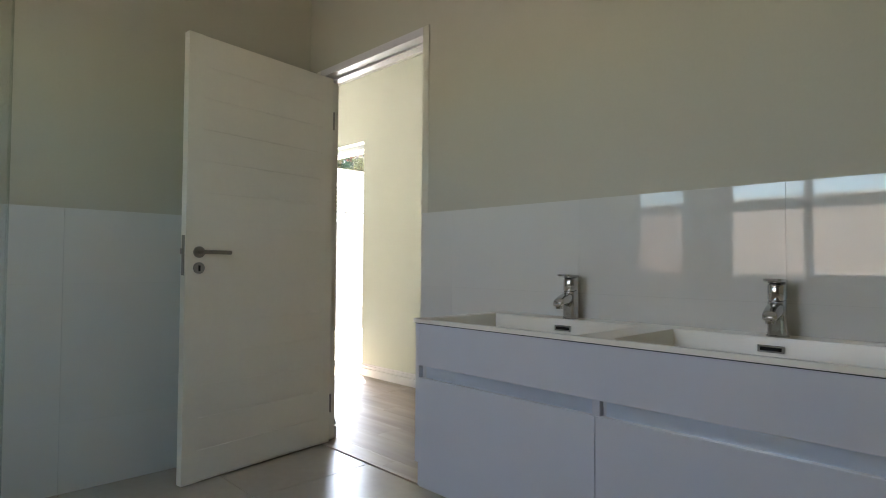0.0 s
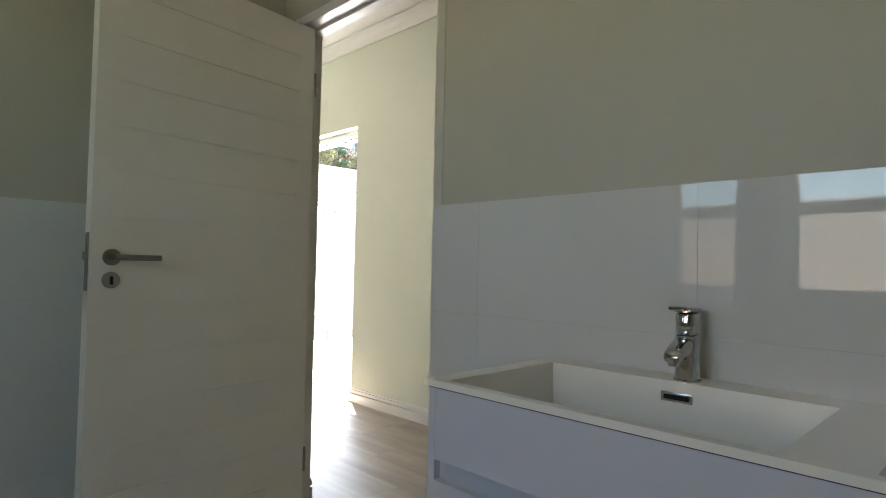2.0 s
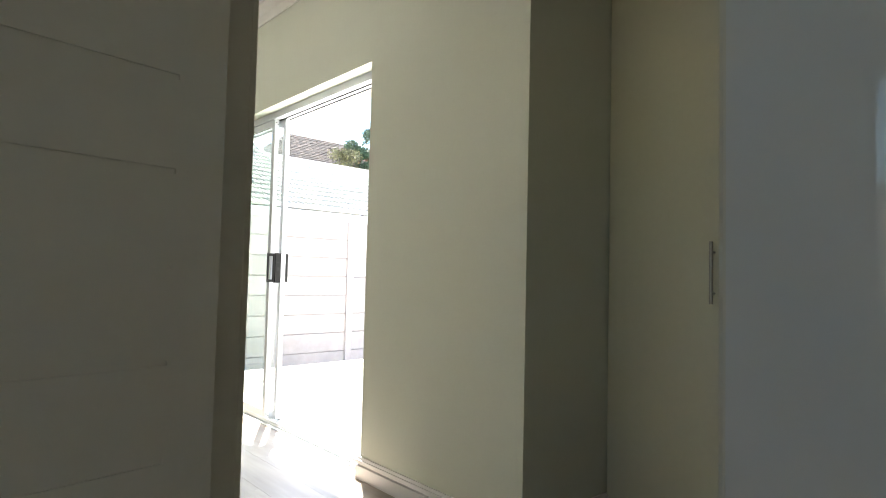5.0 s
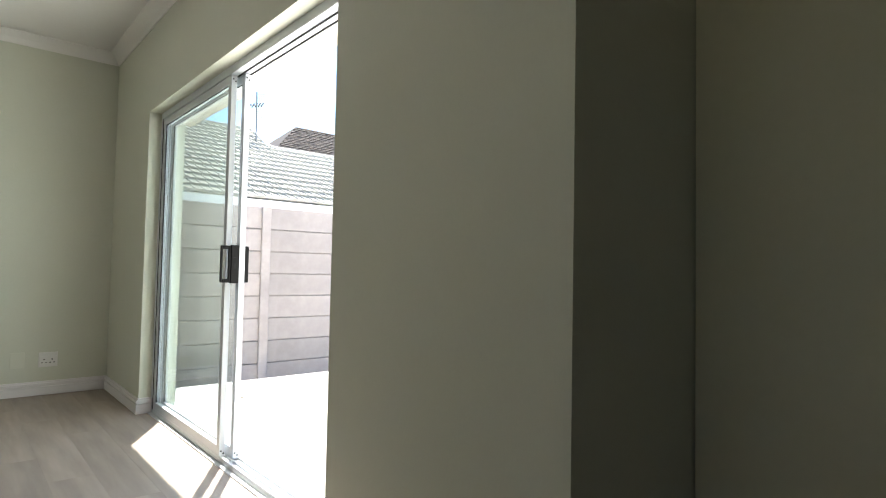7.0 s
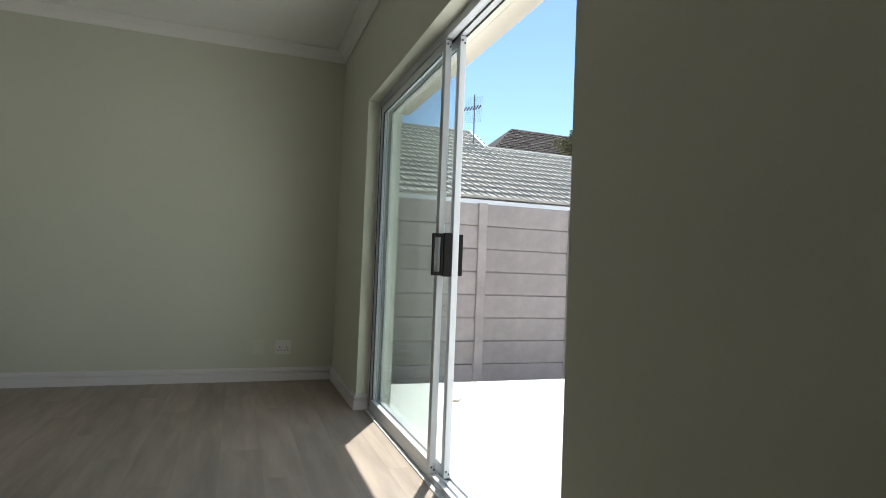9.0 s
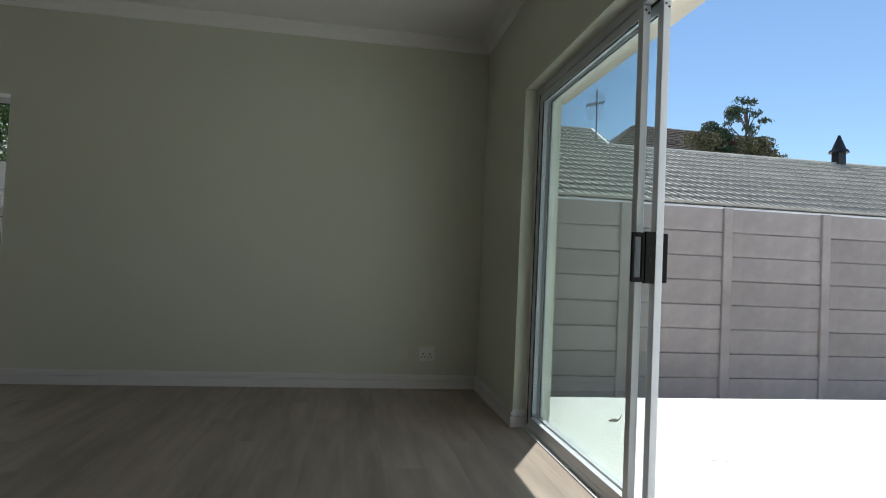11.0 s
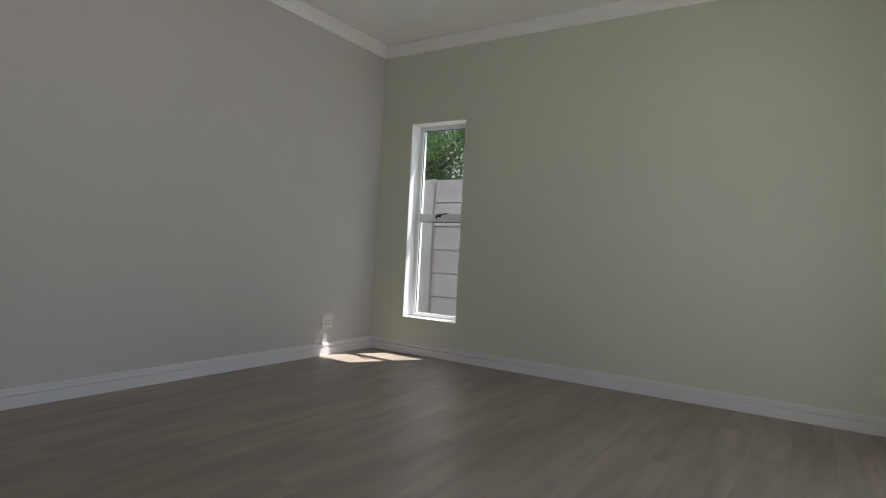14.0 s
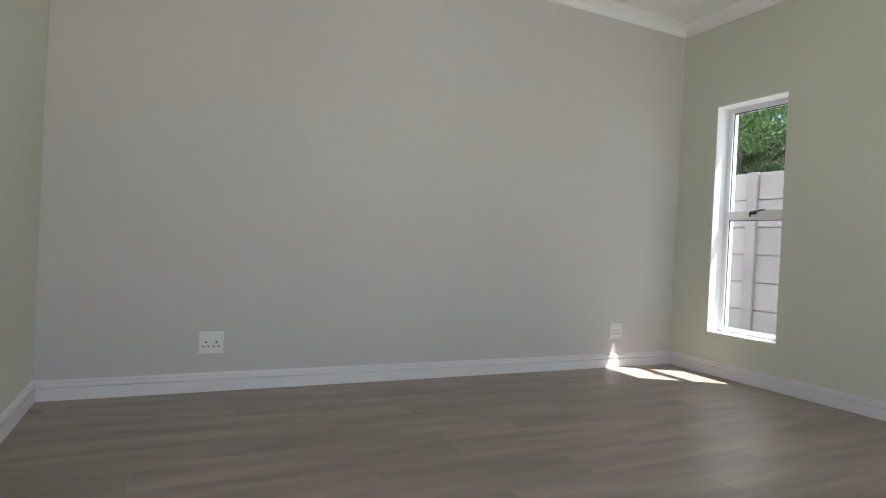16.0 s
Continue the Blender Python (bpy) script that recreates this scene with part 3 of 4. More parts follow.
def basin_tap(yc):
    """Single-lever mixer with a rounded column; spout towards -x."""
    t = thing("basin_tap", "chrome single-lever basin mixer tap on the basin rim", "tap", "vanity taps", at=(-0.066, yc - 0.004, VZ + 0.004), rz=4.0)
    t.scale = (0.95, 0.95, 0.9)
    part("base_ring", tubes(((0, 0, 0), (0, 0, 0.004), 0.029), n=24), CHROME, t)
    part("body", loft([[(x + dx, y, z + 0.10 * x * tilt) for x, y in oval(a, b)] for a, b, dx, z, tilt in
                       ((0.027, 0.024, 0, 0.003, 0), (0.0275, 0.0245, 0, 0.006, 0), (0.026, 0.0235, -0.001, 0.07, 0), (0.0255, 0.023, -0.001, 0.104, 2), (0.0235, 0.021, -0.001, 0.107, 2))]), CHROME, t, smooth=True)
    part("neck", loft([[(x + dx, y, z + 0.10 * x * tilt) for x, y in oval(a, b)] for a, b, dx, z, tilt in
                       ((0.0235, 0.021, 0, 0.108, 2), (0.026, 0.0235, 0, 0.111, 2), (0.0265, 0.0235, 0.001, 0.150, 0.5), (0.024, 0.021, 0.001, 0.154, 0.5))]), CHROME, t, smooth=True)
    sp = part("spout", loft([[(x + 0.25 * q, p, z + q) for p, q in oval(a, b, 24, 2.8)] for x, a, b, z in
                             ((-0.010, 0.021, 0.022, 0.080), (-0.040, 0.021, 0.021, 0.078), (-0.070, 0.020, 0.017, 0.071), (-0.088, 0.019, 0.014, 0.064), (-0.094, 0.016, 0.010, 0.061))]), CHROME, t, smooth=True)
    part("aerator", tubes(((-0.082, 0, 0.043), (-0.082, 0, 0.055), 0.012), n=18), CHROME, sp)
    part("lever", loft([[(x * w - 0.018, y * w, z + 0.06 * (-x)) for x, y in oval(0.045, 0.025, 28, 5)] for w, z in ((0.55, 0.154), (0.97, 0.159), (1.0, 0.161), (1.0, 0.165), (0.98, 0.167))]), CHROME, t)
    return t


basin_tap(-1.636)
basin_tap(-2.270)

# shower screen
sc = thing("shower_screen", "clear frameless glass shower screen fixed to the tiled wall", "shower screen")
part("pane", boxes((-1.505, -1.497, -0.68, YB - 0.012, 0.0, 2.05), bevel=0.001), SHOWERGLASS, sc)
part("wall_channel", boxes((-1.51, -1.492, YB - 0.03, YB - 0.012, 0.0, 2.05)), CHROME, sc)

# ---- wardrobe ----
def wardrobe():
    t = thing("wardrobe", "tall built-in wardrobe with flat pale doors and bar handles", "wardrobe")
    w, yg = 0.50, -0.064
    part("carcass", boxes((XC + 0.02, 2.36, -2.49, YA - 0.004, 0.0, ZC - 0.004)), CLOSET, t)
    ys = [yg + w - 0.003, yg, yg - w, yg - 2 * w, yg - 3 * w, yg - 4 * w]
    for k in range(5):
        hi, lo = (ys[k] if k else YA - 0.004), ys[k + 1]
        d = part("door", boxes((XC, XC + 0.018, lo + 0.0016, hi - 0.0016, 0.08, ZC - 0.03), bevel=0.001), CLOSET, t)
        yh = lo + 0.049 if k % 2 == 0 else hi - 0.049
        bm = bmesh.new()
        tube(bm, (XC - 0.03, yh, 0.935), (XC - 0.03, yh, 1.17), 0.007, 12)
        for z in (0.975, 1.13):
            tube(bm, (XC + 0.001, yh, z), (XC - 0.03, yh, z), 0.0045, 8)
        part("handle", bm, STEEL, d, "brushed steel bar handle")
    part("plinth", boxes((XC + 0.03, XC + 0.045, -2.49, YA - 0.004, 0.0, 0.08)), CLOSET, t)
    return t


wardrobe()


# ---- sockets ----
def socket(at, rz, w, h, blank=False, mate=None):
    """Plate in local x-z, facing -y."""
    if blank:
        t = thing("blank_plate", "wall-coloured blank cover plate on the wall", "cover plate", at=at, rz=rz)
        part("plate", boxes((-w / 2, w / 2, -0.009, 0, -h / 2, h / 2), bevel=0.0015), PLATE, t)
        return t
    t = thing("wall_socket", "white double power socket with two switches", "socket", "wall sockets", at=at, rz=rz)
    part("plate", boxes((-w / 2, w / 2, -0.008, 0, -h / 2, h / 2), bevel=0.002), PLASTIC, t)
    part("insert", boxes((-w / 2 + 0.006, w / 2 - 0.006, -0.011, -0.007, -h / 2 + 0.006, h / 2 - 0.03), bevel=0.0012), PLASTIC, t)
    for s in (-1, 1):
        c = s * w * 0.21
        part("switch", boxes((c - 0.011, c + 0.011, -0.0125, -0.007, h / 2 - 0.026, h / 2 - 0.008), bevel=0.0015), PLASTIC, t)
        part("pin_holes", tubes(((c, -0.0116, 0.002), (c, -0.0105, 0.002), 0.0055), ((c - 0.013, -0.0116, -0.022), (c - 0.013, -0.0105, -0.022), 0.0048), ((c + 0.013, -0.0116, -0.022), (c + 0.013, -0.0105, -0.022), 0.0048), n=10), HOLE, t)
    return t


socket((0.941, YN, 0.272), 0, 0.125, 0.115)
socket((0.745, YN, 0.277), 0, 0.09, 0.12, blank=True)
socket((XW, 1.577, 0.278), 90, 0.13, 0.125)
socket((XW, 4.547, 0.287), 90, 0.125, 0.125)


# ---- yard ----
ZG0, ZG1, YP = -0.06, -0.39, 5.43     # yard at the house, strip by the fence, edge of the raised yard
bm = bmesh.new()
ring = [(-900, -900, -0.5), (900, -900, -0.5), (900, 900, -0.5), (-900, 900, -0.5)]
bm.faces.new([bm.verts.new(p) for p in ring])
solid("ground", bm, PAVE, "pale bare ground reaching the horizon", "ground")
solid("pavement", extrude_profile([(0, -0.5), (0, ZG0), (YP - 1.012, ZG0 - 0.059), (YP - 1.0, ZG0 - 0.066), (YP - 1.0, -0.5)], (XEO, 1.0, 0), (14.0, 1.0, 0), out=(0, 1, 0)), PAVE,
      "pale sunlit raised screed yard outside the sliding door", "paving")
solid("pavement", boxes((XEO, 14.0, -3.5, 1.0, -0.5, ZG0)), PAVE, "pale sunlit screed yard beside the house", "paving")
solid("pavement", boxes((-9.0, XEO, YNO, YF + 0.05, -0.49, ZG1)), PAVE, "pale screed strip between house and fence", "paving")
bm = bmesh.new()
pts = [Vector((0.0, 0.0, 0.003)), Vector((0.03, 0.006, 0.014)), Vector((0.065, 0.0, 0.008)), Vector((0.092, 0.012, 0.026)), Vector((0.105, 0.02, 0.055))]
for p, q, r in zip(pts, pts[1:], (0.010, 0.012, 0.006, 0.003)):
    tube(bm, p, q, r, 7, r * 0.8)
leaf = solid("fallen_leaf", bm, DRYCURL, "curled dry leaf with a raised stalk lying on the yard", "leaf", kind="")
leaf.location = (2.24, 4.60, ZG0 - 0.050)
bm = bmesh.new()
tube(bm, (0, 0, 0.004), (0.09, -0.02, 0.006), 0.004, 6, 0.002)
twig = solid("dry_twig", bm, DRYCURL, "thin dry twig lying on the pale yard", "twig", kind="")
twig.location = (2.47, 3.72, ZG0 - 0.042)


def fence():
    t = thing("fence", "precast concrete panel fence between slotted posts", "fence")
    posts = [-7.71, -6.37, -5.03, -3.69, -2.26, -0.80, 0.68, 2.11, 3.46, 4.78, 6.12, 7.46, 8.80, 10.14, 11.48]
    post = mesh_of("post", boxes((-0.06, 0.06, -0.06, 0.06, -0.5, 1.828), bevel=0.012), CONCRETE)
    for x in posts:
        o = new("post", post)
        o.parent, o.location = t, (x, YF, 0)
    cache = {}
    for a, b in zip(posts, posts[1:]):
        w = round(b - a - 0.10, 3)
        part("tongue", boxes(((a + b) / 2 - w / 2, (a + b) / 2 + w / 2, YF + 0.004, YF + 0.020, -0.5, 1.80)), CONCRETE, t)
        for k in range(8):
            z = 1.541 - 0.2915 * k
            key = w
            if key not in cache:
                cache[key] = mesh_of("panel", boxes((-w / 2, w / 2, -0.024, 0.024, 0.0, 0.2800), bevel=0.008), CONCRETE)
            o = new("panel", cache[key])
            o.parent = t
            o.location = ((a + b) / 2, YF + 0.012 * random.uniform(-1, 1) * 0.4, z)
            o.rotation_euler = (random.uniform(-0.012, 0.012), 0, random.uniform(-0.003, 0.003))
    return t


fence()


def neighbour_house():
    t = thing("neighbour_house", "neighbouring bungalow with grey concrete tile roof", "house")
    s, ey, ez = 0.582, 12.5, 2.655
    left, right = 4.44, 3.2          # run of the two roof parts, which meet at x = XM
    xa, xb, XM = -9.0, 34.0, 7.2
    part("wall", boxes((xa + 0.5, xb - 0.5, ey + 0.5, ey + 5.8, -0.5, ez)), OUTWALL, t)
    part("fascia", boxes((xa, xb, ey - 0.03, ey, ez - 0.27, ez - 0.04)), FASCIA, t, "white painted fascia board")
    roof = part("roof", boxes((xa, xb, ey, ey + 0.02, ez - 0.08, ez - 0.05)), OUTWALL, t)
    bm = bmesh.new()
    for x0, x1, run in ((xa, XM, left), (XM, xb, right)):
        vs = [bm.verts.new(p) for p in ((x0, ey, ez - 0.02), (x1, ey, ez - 0.02), (x1, ey + run, ez - 0.02 + run * s), (x0, ey + run, ez - 0.02 + run * s),
                                        (x0, ey + 2 * run, ez - 0.3), (x1, ey + 2 * run, ez - 0.3))]
        bm.faces.new((vs[0], vs[1], vs[2], vs[3]))
        bm.faces.new((vs[3], vs[2], vs[5], vs[4]))
        bm.faces.new((vs[1], vs[5], vs[2]))
        bm.faces.new((vs[0], vs[3], vs[4]))
    part("roof_bed", bm, OUTWALL, roof)
    # tiles with a broad raised pan, a sunk side channel and an overhanging lower lip
    tilt = math.atan(s)
    ln, wd = 0.325, 0.20
    bm = bmesh.new()
    prof = [(0.0, 0.0), (0.004, 0.030), (0.032, 0.033), (0.038, 0.008), (0.10, 0.005), (0.19, 0.0), (0.20, 0.0)]
    top = [[bm.verts.new((p + sh, y, q + z)) for p, q in prof] for y, z, sh in ((-0.05, 0.070, 0.0), (ln, 0.0, 0.0))]
    bot = [bm.verts.new((p, -0.047, q * 0.3 + 0.012)) for p, q in prof]
    back = [bm.verts.new((p, 0.16, q * 0.3 + 0.022)) for p, q in prof]
    for k in range(len(prof) - 1):
        bm.faces.new((top[0][k], top[0][k + 1], top[1][k + 1], top[1][k]))
        bm.faces.new((bot[k], bot[k + 1], top[0][k + 1], top[0][k]))
        bm.faces.new((back[k], back[k + 1], bot[k + 1], bot[k]))
    tile = mesh_of("roof_tile", bm, ROOFTILE)
    base = np.array([v.co[:] for v in tile.vertices])
    polys = [tuple(p.vertices) for p in tile.polygons]
    rot = Euler((tilt, 0, 0))
    turn = np.array(rot.to_matrix())
    verts, faces, count = [], [], 0
    for r in range(int(left / math.cos(tilt) / ln) + 1):
        run = r * ln * math.cos(tilt)
        y, z = ey - 0.05 + run, ez + r * ln * math.sin(tilt)
        for c in range(int((xb - xa) / wd)):
            x = xa + c * wd
            if run > right - 0.1 and x > XM + 0.05:
                continue
            if 4.0 < x < 14.0 and r < 9 and count < 300:
                o = new("roof_tile", tile)
                o.parent, o.location, o.rotation_euler = roof, (x, y, z), rot
                count += 1
            else:
                n0 = len(verts)
                verts += (base @ turn.T + (x, y, z)).tolist()
                faces += [tuple(n0 + q for q in p) for p in polys]
    me = bpy.data.meshes.new("far_tiles")
    me.from_pydata(verts, [], faces)
    me.materials.append(ROOFTILE)
    far = new("far_tiles", me)
    far.parent = roof
    tagged(far, kind="stuff")
    yr, zr, yl, zl = ey + right, ez + right * s, ey + left, ez + left * s
    part("ridge", tubes(((XM + 0.1, yr, zr + 0.02), (xb, yr, zr + 0.02), 0.10)), ROOFTILE, roof)
    part("ridge", tubes(((xa, yl, zl + 0.02), (XM, yl, zl + 0.02), 0.10)), ROOFTILE, roof)
    part("verge", boxes((-0.02, 0.05, 0.0, 1.45, 0.02, 0.10), bevel=0.008), FASCIA, roof, "white verge flashing")
    v = roof.children[-1]
    v.matrix_local = pose(XM + 0.02, yr - 0.02, zr + 0.02, math.degrees(tilt), 0, 0)
    return t


neighbour_house()


def antenna():
    t = thing("tv_antenna", "thin grey television antenna with mesh reflector on a mast", "antenna", at=(7.02, 16.0, 4.7))
    part("mast", tubes(((0, 0, -0.35), (-0.03, 0, 1.52), 0.02)), METALGREY, t)
    part("boom", tubes(((-0.36, -0.06, 1.02), (0.22, 0.06, 1.20), 0.014)), METALGREY, t)
    for k in range(6):
        c = Vector((-0.33 + 0.10 * k, -0.05 + 0.02 * k, 1.03 + 0.031 * k))
        part("element", tubes((c - Vector((0.02, -0.04, 0.055)), c + Vector((0.02, -0.04, 0.055)), 0.016), n=8), BLACK, t)
    wires = [((-0.26 + 0.5 * k / 9, 0.12, 0.66 + 0.10 * k / 9), (-0.22 + 0.5 * k / 9, 0.12, 1.42 + 0.12 * k / 9), 0.0028) for k in range(10)]
    wires += [((-0.26 + 0.04 * k / 12, 0.12, 0.66 + 0.76 * k / 12), (0.24 + 0.04 * k / 12, 0.12, 0.76 + 0.78 * k / 12), 0.0028) for k in range(13)]
    part("reflector", tubes(*wires, n=5), METALGREY, t, "grey wire mesh reflector")
    return t


antenna()


def far_house():
    t = thing("far_house", "distant house with dark brown tiled hip roof", "house")
    part("wall", boxes((9.8, 18.2, 22.6, 28.0, -0.5, 5.0)), OUTWALL, t)
    p0, p1 = Vector((9.3, 21.6, 4.9)), Vector((18.7, 21.6, 4.9))
    q0, q1 = Vector((12.15, 24.0, 7.55)), Vector((18.4, 24.0, 7.5))
    b0, b1 = Vector((9.3, 28.4, 4.9)), Vector((18.7, 28.4, 4.9))
    bm = bmesh.new()
    a = [bm.verts.new(p) for p in (p0, p1, b1, b0)]
    r = [bm.verts.new(p) for p in (q0, q1)]
    for f in ((a[0], a[1], r[1], r[0]), (a[1], a[2], r[1]), (a[2], a[3], r[0], r[1]), (a[3], a[0], r[0])):
        bm.faces.new(f)
    roof = part("roof", bm, BROWNROOF, t)
    # shingle courses on the slope that faces the yard
    bm = bmesh.new()
    nrm = (p1 - p0).cross(q0 - p0).normalized()
    rows = 28
    for i in range(rows):
        u0, u1 = i / rows, (i + 1) / rows
        a0, a1, c0, c1 = p0.lerp(q0, u0), p1.lerp(q1, u0), p0.lerp(q0, u1), p1.lerp(q1, u1)
        n = int((a1 - a0).length / 0.20)
        for k in range(n):
            f0 = (k + 0.45 * (i % 2)) / n
            f1 = min(f0 + 0.88 / n, 1)
            h = 0.02 + random.uniform(0, 0.03)
            vs = [bm.verts.new(v) for v in (a0.lerp(a1, f0) + nrm * h, a0.lerp(a1, f1) + nrm * h, c0.lerp(c1, f1) + nrm * 0.012, c0.lerp(c1, f0) + nrm * 0.012, a0.lerp(a1, f0), a0.lerp(a1, f1))]
            bm.faces.new(vs[:4])
            bm.faces.new((vs[4], vs[5], vs[1], vs[0]))
    tagged(part("shingles", bm, BROWNROOF, roof), kind="stuff")
    return t


far_house()


def leaf_cloud(n, centres, size, seed):
    """Many small bent leaf blades round a set of (centre, radius)."""
    rng = random.Random(seed)
    verts, faces = [], []
    for _ in range(n):
        c, r = rng.choice(centres)
        while True:
            d = Vector((rng.uniform(-1, 1), rng.uniform(-1, 1), rng.uniform(-1, 1)))
            if d.length < 1:
                break
        d = d * (0.55 + 0.45 * d.length)
        p = Vector(c) + Vector((d.x * r[0], d.y * r[1], d.z * r[2]))
        e = Euler((rng.uniform(0, 6.3), rng.uniform(0, 6.3), rng.uniform(0, 6.3))).to_matrix()
        s = size * rng.uniform(0.6, 1.4)
        k = len(verts)
        for v in ((-0.5, 0, 0), (0, 0.22, 0.06), (0.5, 0, -0.04), (0, -0.22, 0.06)):
            verts.append(p + e @ Vector(v) * s)
        faces += [(k, k + 1, k + 2), (k, k + 2, k + 3)]
    me = bpy.data.meshes.new("leaves")
    me.from_pydata([tuple(v) for v in verts], [], faces)
    return me


def tree(name, label, base, height, centres, n, size, material, seed, trunk_r=0.14, dry=()):
    t = thing(name, label, "tree", at=base)
    rng = random.Random(seed + 50)
    bm = bmesh.new()
    tube(bm, (0, 0, -0.3), (0.05, 0.03, height * 0.45), trunk_r, 10, trunk_r * 0.7)
    tube(bm, (0.05, 0.03, height * 0.45), (0.0, 0.08, height * 0.95), trunk_r * 0.7, 10, trunk_r * 0.15)
    part("trunk", bm, BARK, t)
    bm = bmesh.new()
    for c, r in centres:
        z = max(0.3, min(height * 0.85, c[2] - 0.5 - 0.25 * math.hypot(c[0], c[1])))
        tube(bm, (0.03, 0.03, z), c, trunk_r * 0.3, 6, trunk_r * 0.06)
    part("limbs", bm, BARK, t)
    me = leaf_cloud(n, centres, size, seed)
    me.materials.append(material)
    crown = new("crown", me)
    crown.parent = t
    if dry:
        me = leaf_cloud(650, dry, size, seed + 1)
        me.materials.append(RUSTLEAF)
        sprays = new("dry_sprays", me)
        sprays.parent = t
        tagged(sprays, "rust-brown dry needle sprays")
    return t


rg = random.Random(7)
hedge = [((rg.uniform(-3.4, 2.6), rg.uniform(-0.8, 0.9), rg.uniform(1.4, 4.6)), (rg.uniform(0.35, 0.7), rg.uniform(0.35, 0.6), rg.uniform(0.3, 0.6))) for _ in range(60)]
tree("garden_tree", "dense bright green leafy tree behind the fence", (-5.6, 8.9, -0.5), 4.2, hedge, 150000, 0.062, LEAF, 3)
# open-crowned conifer: flat sprays of needles at the ends of spreading limbs
con = []
for k in range(26):
    z = 5.0 + 2.55 * (k / 25) ** 1.1
    r = 0.25 + 1.35 * (1 - (z - 5.0) / 2.7)
    a = k * 2.4 + rg.uniform(-0.4, 0.4)
    f = rg.uniform(0.45, 1.0)
    con.append(((r * f * math.cos(a), r * f * math.sin(a) * 0.7, z + rg.uniform(-0.1, 0.15)), (rg.uniform(0.16, 0.34), 0.25, rg.uniform(0.06, 0.15))))
tree("conifer_tree", "dark green conifer with sparse spreading branches", (13.25, 18.0, -0.5), 7.7, con, 2000, 0.10, PINE, 5, trunk_r=0.10, dry=con[6:15:3])
con = [((rg.uniform(-0.5, 0.4), rg.uniform(-0.4, 0.4), rg.uniform(5.3, 6.9)), (0.3, 0.3, 0.24)) for _ in range(9)]
tree("leafy_tree", "small dense dark green tree beyond the roofs", (11.95, 17.6, -0.5), 6.4, con, 4200, 0.10, PINE, 15, trunk_r=0.09)
con = [((rg.uniform(-1.9, 1.5), rg.uniform(-0.5, 0.5), rg.uniform(4.9, 5.85)), (0.40, 0.4, 0.25)) for _ in range(24)]
tree("shrub_tree", "olive and brown bushy tree beyond the neighbouring roof", (11.95, 17.2, -0.5), 5.2, con, 8000, 0.10, DRYLEAF, 8)

ch = thing("chimney", "dark metal chimney with a flared cowl on the ridge", "chimney", at=(14.6, 15.7, 4.5))
part("stack", boxes((-0.13, 0.13, -0.13, 0.13, -0.2, 0.42), bevel=0.01), BLACK, ch)
bm = bmesh.new()
tube(bm, (0, 0, 0.42), (0, 0, 0.50), 0.28, 16, 0.24)
tube(bm, (0, 0, 0.50), (0, 0, 0.95), 0.20, 16, 0.03)
part("cowl", bm, BLACK, ch)

solid("boundary_wall", boxes((-5.2, -5.0, -7.0, 4.0, -0.5, 1.75)), BRICK, "pink plastered boundary wall outside the bathroom", "wall")

# ---- pieces: floor boards ----
PW, PL, GAP = 0.192, 1.285, 0.0003


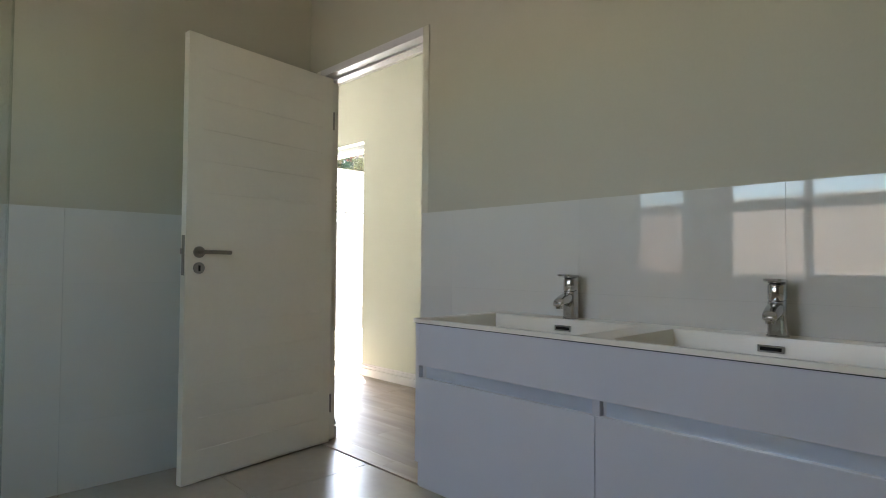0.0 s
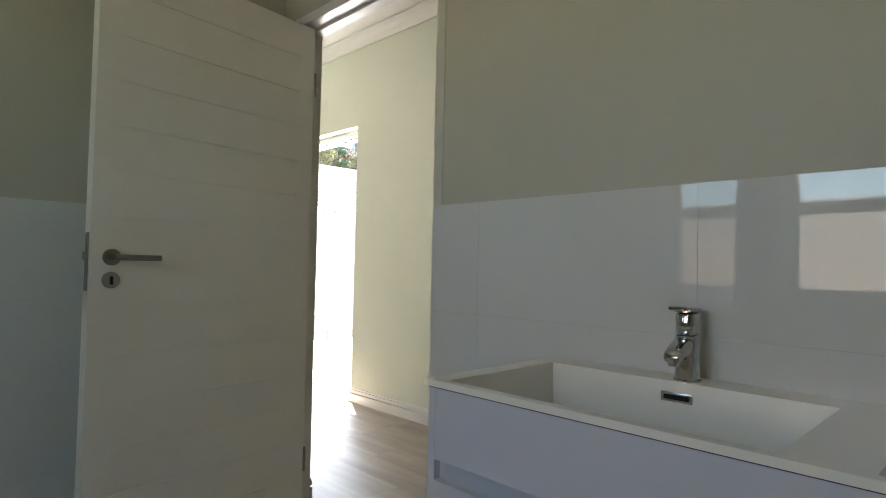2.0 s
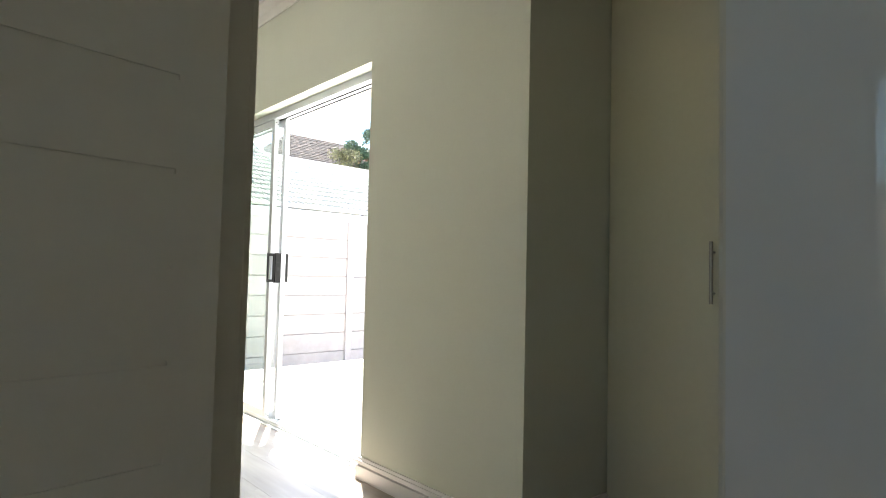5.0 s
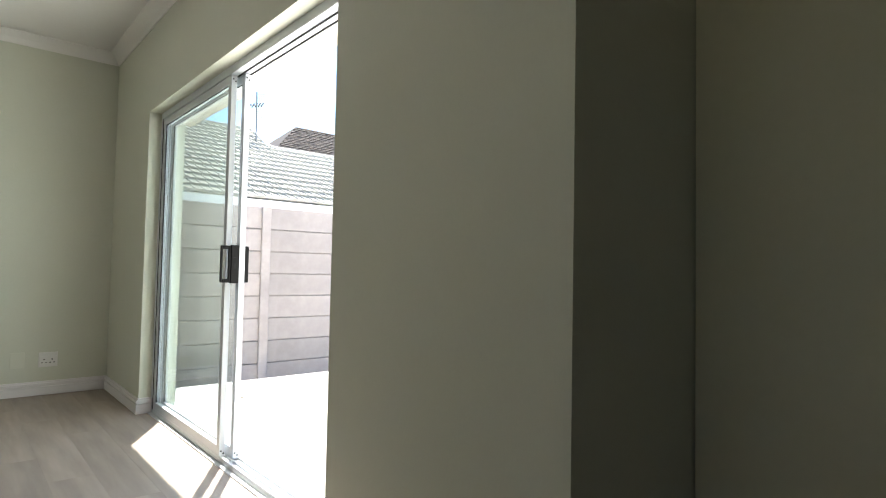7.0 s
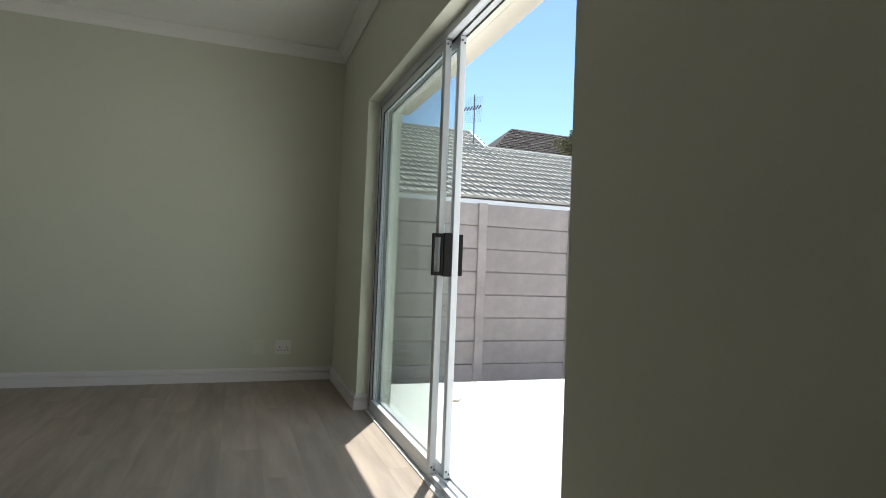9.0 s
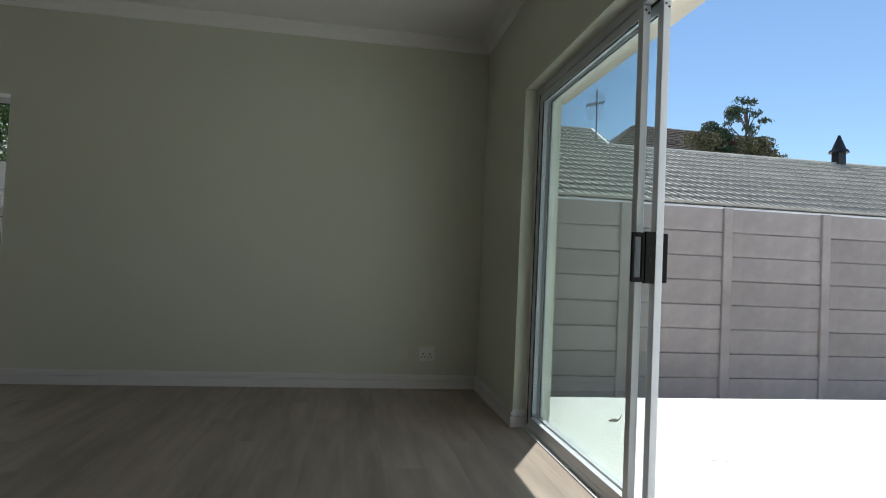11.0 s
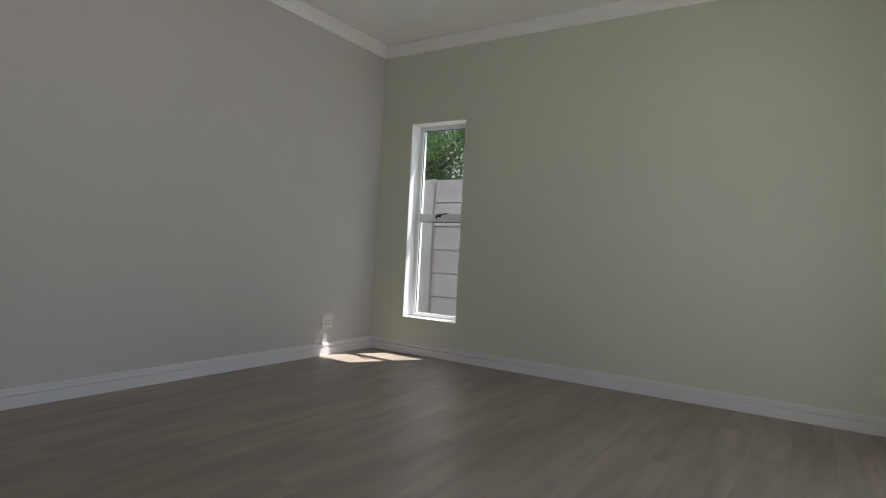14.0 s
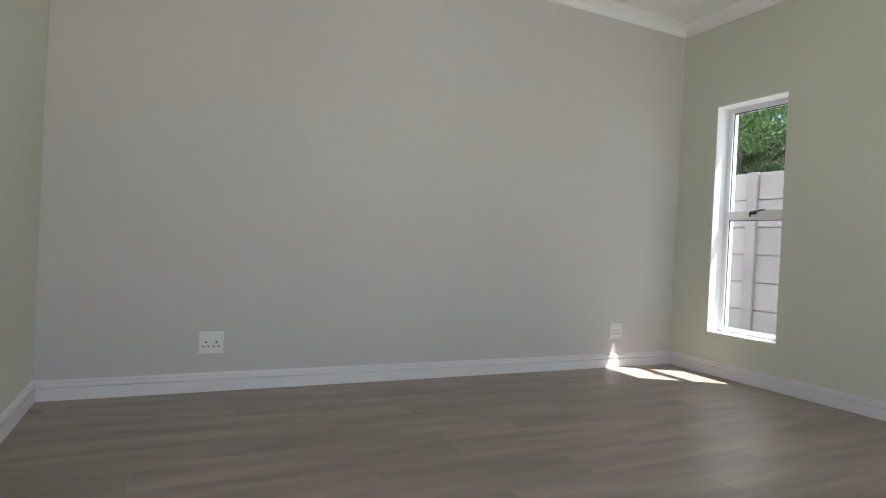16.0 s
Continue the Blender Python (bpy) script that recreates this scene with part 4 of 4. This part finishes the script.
def floor_boards():
    fl = bpy.data.objects["floor"]
    meshes = {}
    areas = [(XW + 0.001, XE - 0.001, YS, YN - 0.001), (XV + 0.001, XE - 0.001, -2.49, YS), (0.03, XV + 0.001, DY0 + FW, 0.06), (XE - 0.001, XC + 0.04, -2.49, YA - 0.001), (XE - 0.001, FX0 - 0.025, SL0 + 0.001, SL1 - 0.001)]
    x, row = XW - 0.05, 0
    while x < XC + 0.05:
        y = -2.6 - (row * 0.43) % PL
        while y < YN:
            for ax0, ax1, ay0, ay1 in areas:
                x0, x1, y0, y1 = max(x, ax0), min(x + PW, ax1), max(y, ay0), min(y + PL, ay1)
                if x1 - x0 < 0.006 or y1 - y0 < 0.006:
                    continue
                key = (round(x1 - x0, 4), round(y1 - y0, 4))
                if key not in meshes:
                    hx, hy = (x1 - x0) / 2 - GAP / 2, (y1 - y0) / 2 - GAP / 2
                    b = 0.0002
                    bm = bmesh.new()
                    lo = [bm.verts.new(p) for p in ((-hx, -hy, -0.008), (hx, -hy, -0.008), (hx, hy, -0.008), (-hx, hy, -0.008))]
                    mi = [bm.verts.new(p) for p in ((-hx, -hy, -b), (hx, -hy, -b), (hx, hy, -b), (-hx, hy, -b))]
                    to = [bm.verts.new(p) for p in ((-hx + b, -hy + b, 0), (hx - b, -hy + b, 0), (hx - b, hy - b, 0), (-hx + b, hy - b, 0))]
                    for k in range(4):
                        j = (k + 1) % 4
                        bm.faces.new((lo[k], lo[j], mi[j], mi[k]))
                        bm.faces.new((mi[k], mi[j], to[j], to[k]))
                    bm.faces.new(to)
                    meshes[key] = mesh_of("board", bm, WOOD)
                o = new("board", meshes[key])
                o.parent, o.location = fl, ((x0 + x1) / 2, (y0 + y1) / 2, 0)
            y += PL
        x += PW
        row += 1


floor_boards()


def slab(w, h, t, mtl, name, b=0.001):
    return mesh_of(name, boxes((-w / 2, w / 2, -h / 2, h / 2, -t, 0), bevel=b), mtl)


def bathroom_floor_tiles():
    fl = bpy.data.objects["floor_bathroom"]
    n, cache = 0.6, {}
    x = -0.002
    while x > XBW + 0.01:
        y = YB
        x0 = max(x - n, XBW)
        while y > YBS + 0.01:
            y0 = max(y - n, YBS)
            key = (round(x - x0, 3), round(y - y0, 3))
            if key not in cache:
                cache[key] = slab(key[0] - 0.003, key[1] - 0.003, 0.006, FTILE, "floor_tile")
            o = new("floor_tile", cache[key])
            o.parent, o.location = fl, ((x + x0) / 2, (y + y0) / 2, 0)
            y -= n
        x -= n


bathroom_floor_tiles()


def wall_tiles(wall, axis, spans, at, out, rows):
    """Tiles on a wall, in rows of (bottom, top). axis 'y': the wall runs along y at x = at."""
    w = bpy.data.objects[wall]
    for a, b in spans:
        for lo, hi in rows:
            m = mesh_of("wall_tile", boxes((-(b - a) / 2 + 0.0003, (b - a) / 2 - 0.0003, -0.009, -0.001, lo + 0.00012, hi - 0.00012), bevel=0.0002), TILE)
            o = new("wall_tile", m)
            o.parent = w
            c = (a + b) / 2
            if axis == "y":
                o.matrix_world = pose(at, c, 0, 0, 0, -90 if out < 0 else 90)
            else:
                o.matrix_world = pose(c, at, 0, 0, 0, 0 if out < 0 else 180)


TILE_ROWS = ((0.001, 0.30), (0.30, 0.90), (0.90, ZT))
wall_tiles("wall_vanity", "y", [(-1.008, -0.811), (-1.636, -1.008), (-2.28, -1.636), (-2.91, -2.28), (-3.54, -2.91)], 0.0, -1, TILE_ROWS)
wall_tiles("wall_bathroom_north", "x", [(XBW + 0.6 * k, min(XBW + 0.6 * (k + 1), -0.012)) for k in range(5)], YB, -1, TILE_ROWS)
